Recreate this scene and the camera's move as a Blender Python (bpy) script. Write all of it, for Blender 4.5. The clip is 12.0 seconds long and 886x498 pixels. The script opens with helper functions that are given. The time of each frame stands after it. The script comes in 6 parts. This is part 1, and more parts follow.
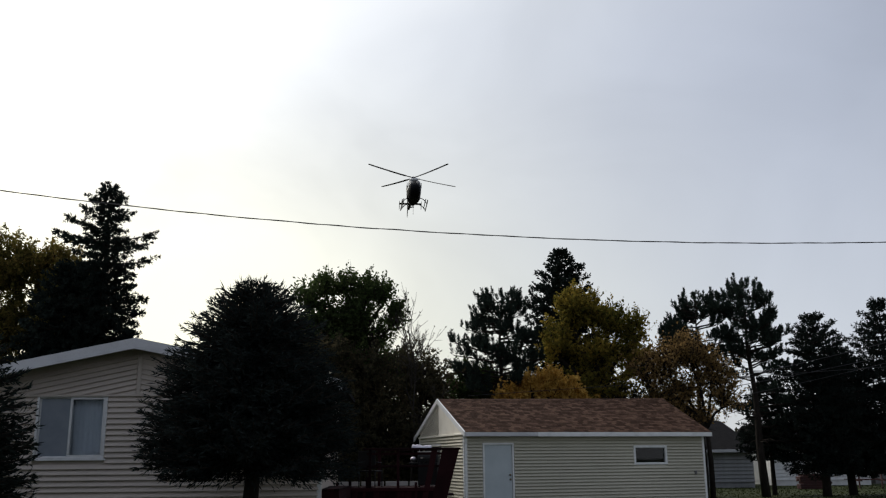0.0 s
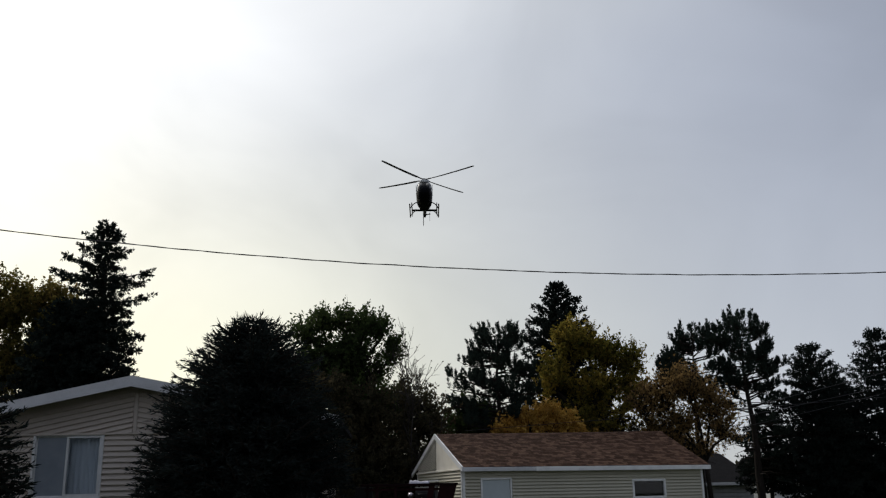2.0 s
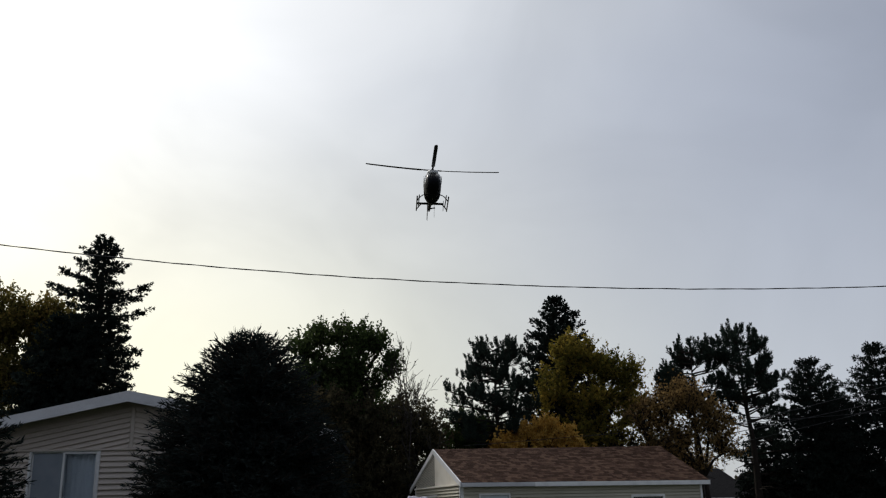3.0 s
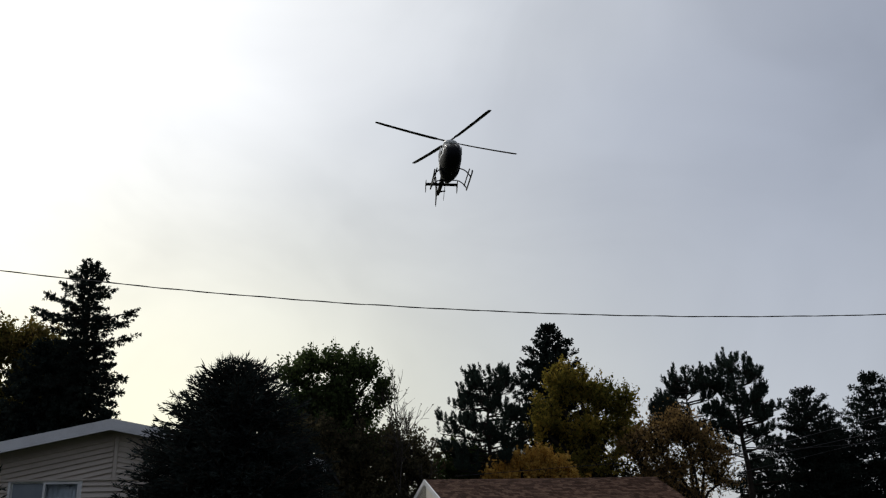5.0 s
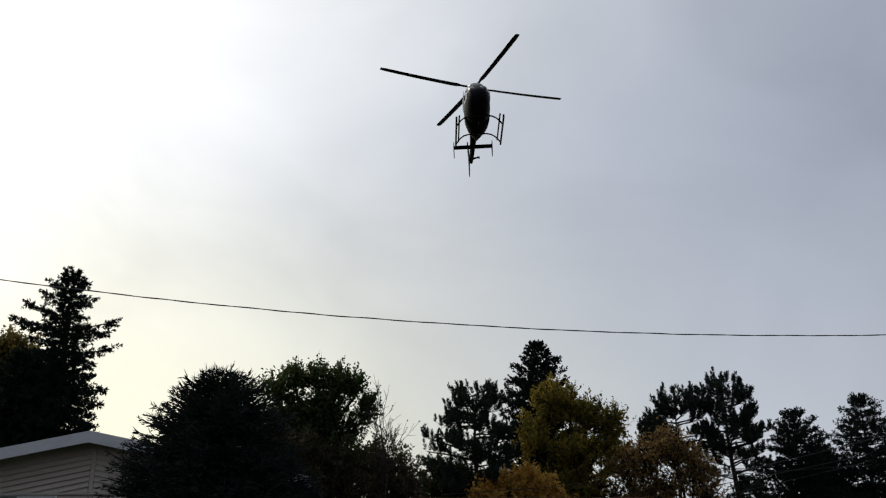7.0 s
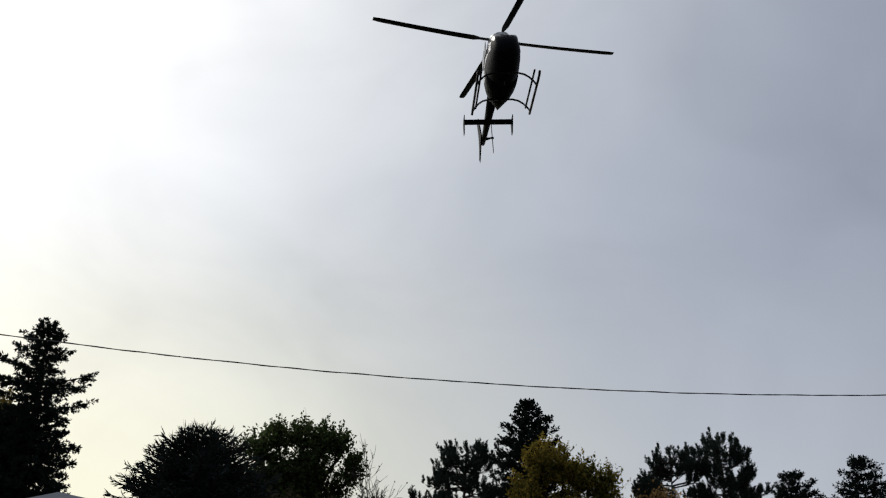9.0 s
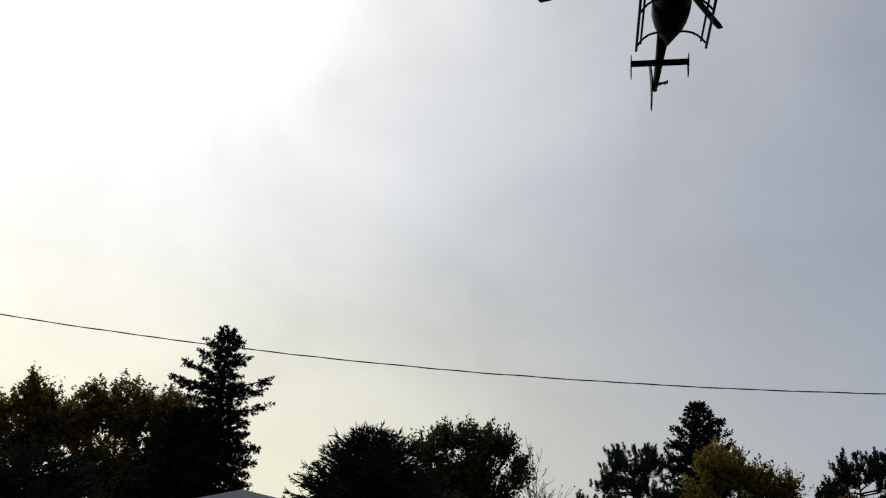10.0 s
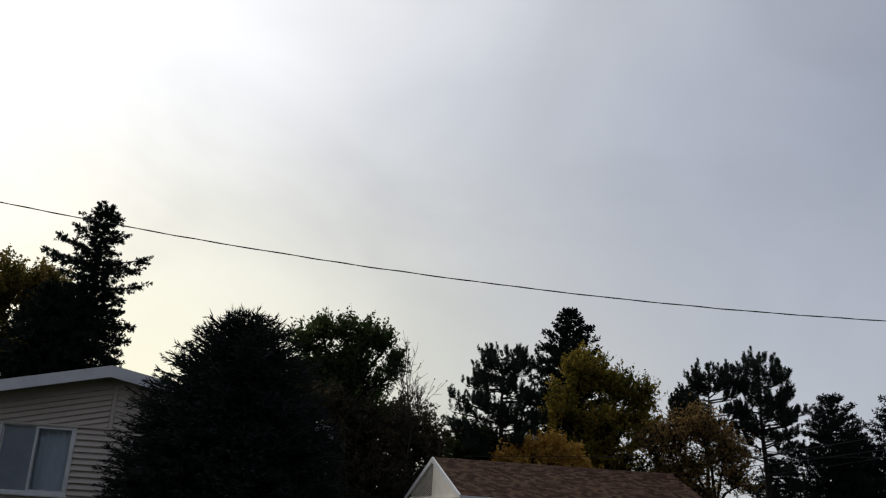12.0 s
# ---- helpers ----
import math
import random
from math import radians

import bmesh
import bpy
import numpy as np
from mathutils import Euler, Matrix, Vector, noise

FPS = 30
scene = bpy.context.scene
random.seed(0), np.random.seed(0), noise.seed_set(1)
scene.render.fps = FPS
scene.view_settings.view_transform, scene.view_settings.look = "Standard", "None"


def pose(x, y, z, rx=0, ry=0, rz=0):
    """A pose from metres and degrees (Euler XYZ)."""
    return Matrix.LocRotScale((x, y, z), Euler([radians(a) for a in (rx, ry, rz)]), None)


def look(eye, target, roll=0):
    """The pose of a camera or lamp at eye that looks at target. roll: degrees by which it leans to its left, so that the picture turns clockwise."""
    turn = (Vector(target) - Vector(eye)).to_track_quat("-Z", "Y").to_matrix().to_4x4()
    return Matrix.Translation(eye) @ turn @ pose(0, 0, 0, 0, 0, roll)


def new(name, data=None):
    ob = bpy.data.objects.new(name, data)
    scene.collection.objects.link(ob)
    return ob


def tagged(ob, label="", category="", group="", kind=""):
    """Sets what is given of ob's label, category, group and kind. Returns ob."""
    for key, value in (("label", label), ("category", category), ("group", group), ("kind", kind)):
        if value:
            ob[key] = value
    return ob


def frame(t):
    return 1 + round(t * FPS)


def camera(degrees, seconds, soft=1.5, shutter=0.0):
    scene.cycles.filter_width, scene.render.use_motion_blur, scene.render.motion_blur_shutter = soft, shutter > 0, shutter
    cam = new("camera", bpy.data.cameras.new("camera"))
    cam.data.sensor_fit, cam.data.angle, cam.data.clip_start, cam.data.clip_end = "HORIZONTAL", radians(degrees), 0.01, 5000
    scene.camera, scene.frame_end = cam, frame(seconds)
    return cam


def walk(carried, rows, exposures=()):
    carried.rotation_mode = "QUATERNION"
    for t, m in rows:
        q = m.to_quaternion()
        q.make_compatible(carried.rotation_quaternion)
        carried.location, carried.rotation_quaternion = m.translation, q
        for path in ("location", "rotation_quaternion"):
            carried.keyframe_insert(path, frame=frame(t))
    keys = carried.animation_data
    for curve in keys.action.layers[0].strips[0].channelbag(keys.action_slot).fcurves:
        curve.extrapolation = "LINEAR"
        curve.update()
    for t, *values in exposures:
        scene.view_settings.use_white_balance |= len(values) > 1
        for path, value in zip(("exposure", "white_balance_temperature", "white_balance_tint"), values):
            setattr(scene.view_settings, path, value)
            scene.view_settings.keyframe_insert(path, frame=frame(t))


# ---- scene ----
cam = camera(52.79, 12.0, soft=1.2)
PATH = [
    (0.0, pose(0.000, 0.000, 1.600, 103.30, 0.50, 0.00)),
    (0.5, pose(0.019, -0.038, 1.586, 103.91, 0.64, 0.01)),
    (1.0, pose(0.037, -0.074, 1.578, 104.51, 0.82, 0.03)),
    (1.5, pose(0.050, -0.108, 1.577, 105.03, 0.98, 0.03)),
    (2.0, pose(0.053, -0.139, 1.580, 105.49, 1.08, -0.02)),
    (2.5, pose(0.051, -0.146, 1.586, 105.89, 1.12, -0.09)),
    (3.0, pose(0.050, -0.104, 1.593, 106.40, 1.14, -0.13)),
    (3.2, pose(0.046, -0.077, 1.596, 106.62, 1.15, -0.19)),
    (4.8, pose(-0.001, 0.262, 1.640, 108.06, 1.18, -0.73)),
    (5.0, pose(-0.012, 0.308, 1.646, 108.19, 1.08, -0.77)),
    (5.5, pose(-0.051, 0.424, 1.658, 108.57, 0.85, -1.11)),
    (6.0, pose(-0.084, 0.546, 1.668, 108.87, 0.63, -1.46)),
    (6.5, pose(-0.117, 0.666, 1.669, 109.15, 0.49, -1.75)),
    (7.0, pose(-0.155, 0.802, 1.670, 109.30, 0.54, -1.95)),
    (7.2, pose(-0.173, 0.871, 1.677, 109.35, 0.59, -2.01)),
    (8.8, pose(-0.309, 1.576, 1.824, 112.82, 0.52, -2.83)),
    (9.0, pose(-0.324, 1.636, 1.832, 112.99, 0.42, -3.02)),
    (9.5, pose(-0.351, 1.713, 1.822, 113.18, -0.12, -0.66)),
    (10.0, pose(-0.372, 1.710, 1.781, 113.15, -1.82, 7.02)),
    (10.5, pose(-0.360, 1.648, 1.737, 112.06, -3.77, 15.27)),
    (11.0, pose(-0.333, 1.601, 1.714, 109.90, -4.40, 15.68)),
    (11.5, pose(-0.264, 1.586, 1.701, 107.33, -3.76, 7.79)),
    (12.0, pose(-0.194, 1.586, 1.682, 106.97, -3.53, -0.90)),
]
EXPOSURES = [(0.0, 0.27, 6500, 10), (1.0, 0.0, 6500, 10), (2.5, 0.04, 6500, 10), (5.5, 0.03, 6500, 10), (7.0, 0.03, 6500, 10), (9.0, -0.06, 6480, 10), (9.5, -0.03, 6500, 10), (10.0, -0.24, 6530, 10), (10.5, -0.77, 6600, 11), (11.0, -1.02, 6540, 12), (11.5, -0.59, 6560, 12), (12.0, -0.05, 6520, 11)]
walk(cam, PATH, EXPOSURES)

# ---- world, sun ----
SUN_AZ, SUN_EL = radians(-42), radians(42)
SUN_DIR = Vector((math.sin(SUN_AZ) * math.cos(SUN_EL), math.cos(SUN_AZ) * math.cos(SUN_EL), math.sin(SUN_EL)))


def build_world():
    """A bright overcast: thin cloud over a clear sky, brightest round the veiled sun."""
    w = bpy.data.worlds.new("sky")
    scene.world = w
    w.use_nodes = True
    nt = w.node_tree
    nt.nodes.clear()
    add = nt.nodes.new
    link = nt.links.new
    out, bg = add("ShaderNodeOutputWorld"), add("ShaderNodeBackground")
    sky = add("ShaderNodeTexSky")
    sky.sky_type, sky.sun_disc = "NISHITA", False
    sky.sun_elevation, sky.sun_rotation = SUN_EL, SUN_AZ
    tc = add("ShaderNodeTexCoord")
    dot = add("ShaderNodeVectorMath")
    dot.operation = "DOT_PRODUCT"
    dot.inputs[1].default_value = SUN_DIR
    link(tc.outputs["Generated"], dot.inputs[0])
    # wisps bend the edge of the glow
    mp = add("ShaderNodeMapping")
    mp.inputs["Scale"].default_value = (1.0, 1.0, 1.3)
    link(tc.outputs["Generated"], mp.inputs[0])
    nz = add("ShaderNodeTexNoise")
    nz.inputs["Scale"].default_value, nz.inputs["Detail"].default_value, nz.inputs["Roughness"].default_value = 2.6, 5.0, 0.5
    nz.inputs["Distortion"].default_value = 0.6
    link(mp.outputs[0], nz.inputs[0])
    warp = add("ShaderNodeMath")
    warp.operation = "MULTIPLY_ADD"
    warp.inputs[1].default_value, warp.inputs[2].default_value = 0.10, -0.05
    link(nz.outputs[0], warp.inputs[0])
    s = add("ShaderNodeMath")
    s.operation = "ADD"
    link(dot.outputs["Value"], s.inputs[0])
    link(warp.outputs[0], s.inputs[1])
    mr = add("ShaderNodeMapRange")
    mr.inputs[1].default_value, mr.inputs[2].default_value = -1.0, 1.0
    link(s.outputs[0], mr.inputs[0])
    ramp = add("ShaderNodeValToRGB")
    stops = GLOW
    while len(ramp.color_ramp.elements) < len(stops):
        ramp.color_ramp.elements.new(0.5)
    for e, (ang, col) in zip(ramp.color_ramp.elements, stops):
        e.position = (math.cos(radians(ang)) + 1) / 2
        e.color = (col[0] / 4, col[1] / 4, col[2] / 4, 1)
    ramp.color_ramp.interpolation = "B_SPLINE"
    link(mr.outputs[0], ramp.inputs[0])
    # the cloud pales towards the horizon, and is creamy below the veiled sun
    sep = add("ShaderNodeSeparateXYZ")
    link(tc.outputs["Generated"], sep.inputs[0])
    hz = add("ShaderNodeMapRange")
    hz.interpolation_type = "SMOOTHSTEP"
    hz.inputs[1].default_value, hz.inputs[2].default_value = 0.0, 0.48
    hz.inputs[3].default_value, hz.inputs[4].default_value = 0.0, 1.0
    link(sep.outputs[2], hz.inputs[0])
    side = add("ShaderNodeVectorMath")
    side.operation = "DOT_PRODUCT"
    side.inputs[1].default_value = (math.sin(SUN_AZ), math.cos(SUN_AZ), 0)
    link(tc.outputs["Generated"], side.inputs[0])
    near = add("ShaderNodeMapRange")
    near.interpolation_type = "SMOOTHSTEP"
    near.inputs[1].default_value, near.inputs[2].default_value = 0.35, 0.95
    link(side.outputs["Value"], near.inputs[0])
    low = add("ShaderNodeMix")
    low.data_type = "RGBA"
    low.inputs[6].default_value, low.inputs[7].default_value = (*HORIZON_AWAY, 1), (*HORIZON_SUN, 1)
    link(near.outputs[0], low.inputs[0])
    tint = add("ShaderNodeMix")
    tint.data_type = "RGBA"
    tint.inputs[7].default_value = (1, 1, 1, 1)
    link(low.outputs[2], tint.inputs[6])
    link(hz.outputs[0], tint.inputs[0])
    mul = add("ShaderNodeVectorMath")
    mul.operation = "MULTIPLY"
    link(ramp.outputs[0], mul.inputs[0])
    link(tint.outputs[2], mul.inputs[1])
    # long darker streaks in the cloud
    mp2 = add("ShaderNodeMapping")
    mp2.inputs["Scale"].default_value = (1.0, 1.0, 1.2)
    mp2.inputs["Rotation"].default_value = (0.3, 0.9, 0.2)
    link(tc.outputs["Generated"], mp2.inputs[0])
    st = add("ShaderNodeTexNoise")
    st.inputs["Scale"].default_value, st.inputs["Detail"].default_value, st.inputs["Distortion"].default_value = 3.4, 4.0, 0.8
    link(mp2.outputs[0], st.inputs[0])
    sr = add("ShaderNodeMapRange")
    sr.inputs[1].default_value, sr.inputs[2].default_value, sr.inputs[3].default_value, sr.inputs[4].default_value = 0.3, 0.7, 4 * 0.90, 4 * 1.06
    link(st.outputs[0], sr.inputs[0])
    streak = add("ShaderNodeVectorMath")
    streak.operation = "SCALE"
    link(mul.outputs[0], streak.inputs[0])
    link(sr.outputs[0], streak.inputs["Scale"])
    mul = streak
    half = add("ShaderNodeVectorMath")
    half.operation = "SCALE"
    half.inputs["Scale"].default_value = 0.08
    link(sky.outputs[0], half.inputs[0])
    mix = add("ShaderNodeMix")
    mix.data_type = "RGBA"
    mix.inputs[0].default_value = 0.88
    link(half.outputs[0], mix.inputs[6])
    link(mul.outputs[0], mix.inputs[7])
    link(mix.outputs[2], bg.inputs[0])
    bg.inputs[1].default_value = 1.0
    link(bg.outputs[0], out.inputs[0])


# angle from the veiled sun, colour of the cloud there
GLOW = [(180, (0.24, 0.262, 0.31)), (90, (0.29, 0.32, 0.388)), (62, (0.35, 0.385, 0.468)), (50, (0.45, 0.485, 0.563)), (38, (0.64, 0.67, 0.71)),
        (28, (0.89, 0.91, 0.93)), (14, (1.40, 1.40, 1.38)), (0, (3.2, 3.18, 3.0))]
HORIZON_SUN, HORIZON_AWAY = (1.82, 1.65, 1.12), (1.52, 1.46, 1.32)
build_world()
lamp = bpy.data.lights.new("sun", "SUN")
lamp.energy, lamp.angle, lamp.color = 1.5, radians(14), (1.0, 0.95, 0.87)
sun = new("sun", lamp)
sun.matrix_world = look(SUN_DIR * 80, (0, 0, 0))


# ---- materials ----
def material(name, colors, rough=0.6, scale=6.0, fine=60.0, bump=0.15, metal=0.0, island=False, objrand=False, stretch=(1, 1, 1), spec=0.5, wear=0.25):
    """Colour varied at two scales (patches and grain), with fine relief."""
    m = bpy.data.materials.new(name)
    m.use_nodes = True
    nt = m.node_tree
    p = nt.nodes["Principled BSDF"]
    add, link = nt.nodes.new, nt.links.new
    tc = add("ShaderNodeTexCoord")
    mp = add("ShaderNodeMapping")
    mp.inputs["Scale"].default_value = stretch
    link(tc.outputs["Object"], mp.inputs[0])
    a, b = add("ShaderNodeTexNoise"), add("ShaderNodeTexNoise")
    a.inputs["Scale"].default_value, a.inputs["Detail"].default_value = scale, 4
    b.inputs["Scale"].default_value, b.inputs["Detail"].default_value = fine, 3
    link(mp.outputs[0], a.inputs[0])
    link(mp.outputs[0], b.inputs[0])
    mixv = add("ShaderNodeMath")
    mixv.operation = "MULTIPLY_ADD"
    mixv.inputs[1].default_value = 0.35
    link(b.outputs[0], mixv.inputs[0])
    base = a.outputs[0]
    if island or objrand:
        r = add("ShaderNodeNewGeometry") if island else add("ShaderNodeObjectInfo")
        src = r.outputs["Random Per Island"] if island else r.outputs["Random"]
        k = add("ShaderNodeMath")
        k.operation = "MULTIPLY_ADD"
        k.inputs[1].default_value, k.inputs[2].default_value = 0.7, -0.35
        link(src, k.inputs[0])
        s = add("ShaderNodeMath")
        s.operation = "ADD"
        link(k.outputs[0], s.inputs[0])
        link(base, s.inputs[1])
        base = s.outputs[0]
    link(base, mixv.inputs[2])
    ramp = add("ShaderNodeValToRGB")
    n = len(colors)
    while len(ramp.color_ramp.elements) < n:
        ramp.color_ramp.elements.new(0.5)
    for i, (e, c) in enumerate(zip(ramp.color_ramp.elements, colors)):
        e.position = 0.38 + 0.62 * i / max(1, n - 1)
        e.color = (*c, 1)
    link(mixv.outputs[0], ramp.inputs[0])
    link(ramp.outputs[0], p.inputs["Base Color"])
    rr = add("ShaderNodeMapRange")
    rr.inputs[3].default_value, rr.inputs[4].default_value = max(0.02, rough - wear * 0.5), min(1, rough + wear * 0.5)
    link(a.outputs[0], rr.inputs[0])
    link(rr.outputs[0], p.inputs["Roughness"])
    p.inputs["Metallic"].default_value = metal
    p.inputs["Specular IOR Level"].default_value = spec
    if bump:
        bp = add("ShaderNodeBump")
        bp.inputs["Strength"].default_value, bp.inputs["Distance"].default_value = bump, 0.02
        link(b.outputs[0], bp.inputs["Height"])
        link(bp.outputs[0], p.inputs["Normal"])
    return m


def leaf_material(name, colors, through_light=0.35):
    """Thin leaves: each of its own tint, some light passing through."""
    m = bpy.data.materials.new(name)
    m.use_nodes = True
    nt = m.node_tree
    nt.nodes.clear()
    add, link = nt.nodes.new, nt.links.new
    g = add("ShaderNodeNewGeometry")
    tc = add("ShaderNodeTexCoord")
    nz = add("ShaderNodeTexNoise")
    nz.inputs["Scale"].default_value = 0.55
    link(tc.outputs["Object"], nz.inputs[0])
    s = add("ShaderNodeMath")
    s.operation = "MULTIPLY_ADD"
    s.inputs[1].default_value = 0.55
    link(g.outputs["Random Per Island"], s.inputs[0])
    k = add("ShaderNodeMath")
    k.operation = "MULTIPLY_ADD"
    k.inputs[1].default_value, k.inputs[2].default_value = 1.3, -0.45
    link(nz.outputs[0], k.inputs[0])
    link(k.outputs[0], s.inputs[2])
    ramp = add("ShaderNodeValToRGB")
    while len(ramp.color_ramp.elements) < len(colors):
        ramp.color_ramp.elements.new(0.5)
    for i, (e, c) in enumerate(zip(ramp.color_ramp.elements, colors)):
        e.position = 0.1 + 0.8 * i / (len(colors) - 1)
        e.color = (*c, 1)
    link(s.outputs[0], ramp.inputs[0])
    d, t, mx, o = add("ShaderNodeBsdfDiffuse"), add("ShaderNodeBsdfTranslucent"), add("ShaderNodeMixShader"), add("ShaderNodeOutputMaterial")
    mx.inputs[0].default_value = through_light
    for n in (d, t):
        link(ramp.outputs[0], n.inputs["Color"])
    link(d.outputs[0], mx.inputs[1])
    link(t.outputs[0], mx.inputs[2])
    link(mx.outputs[0], o.inputs[0])
    return m


def glass_material(name, tint=(0.9, 0.95, 1.0)):
    m = bpy.data.materials.new(name)
    m.use_nodes = True
    p = m.node_tree.nodes["Principled BSDF"]
    p.inputs["Base Color"].default_value = (*tint, 1)
    p.inputs["Transmission Weight"].default_value, p.inputs["Roughness"].default_value, p.inputs["IOR"].default_value = 1.0, 0.02, 1.45
    p.inputs["Specular IOR Level"].default_value = 0.3
    return m


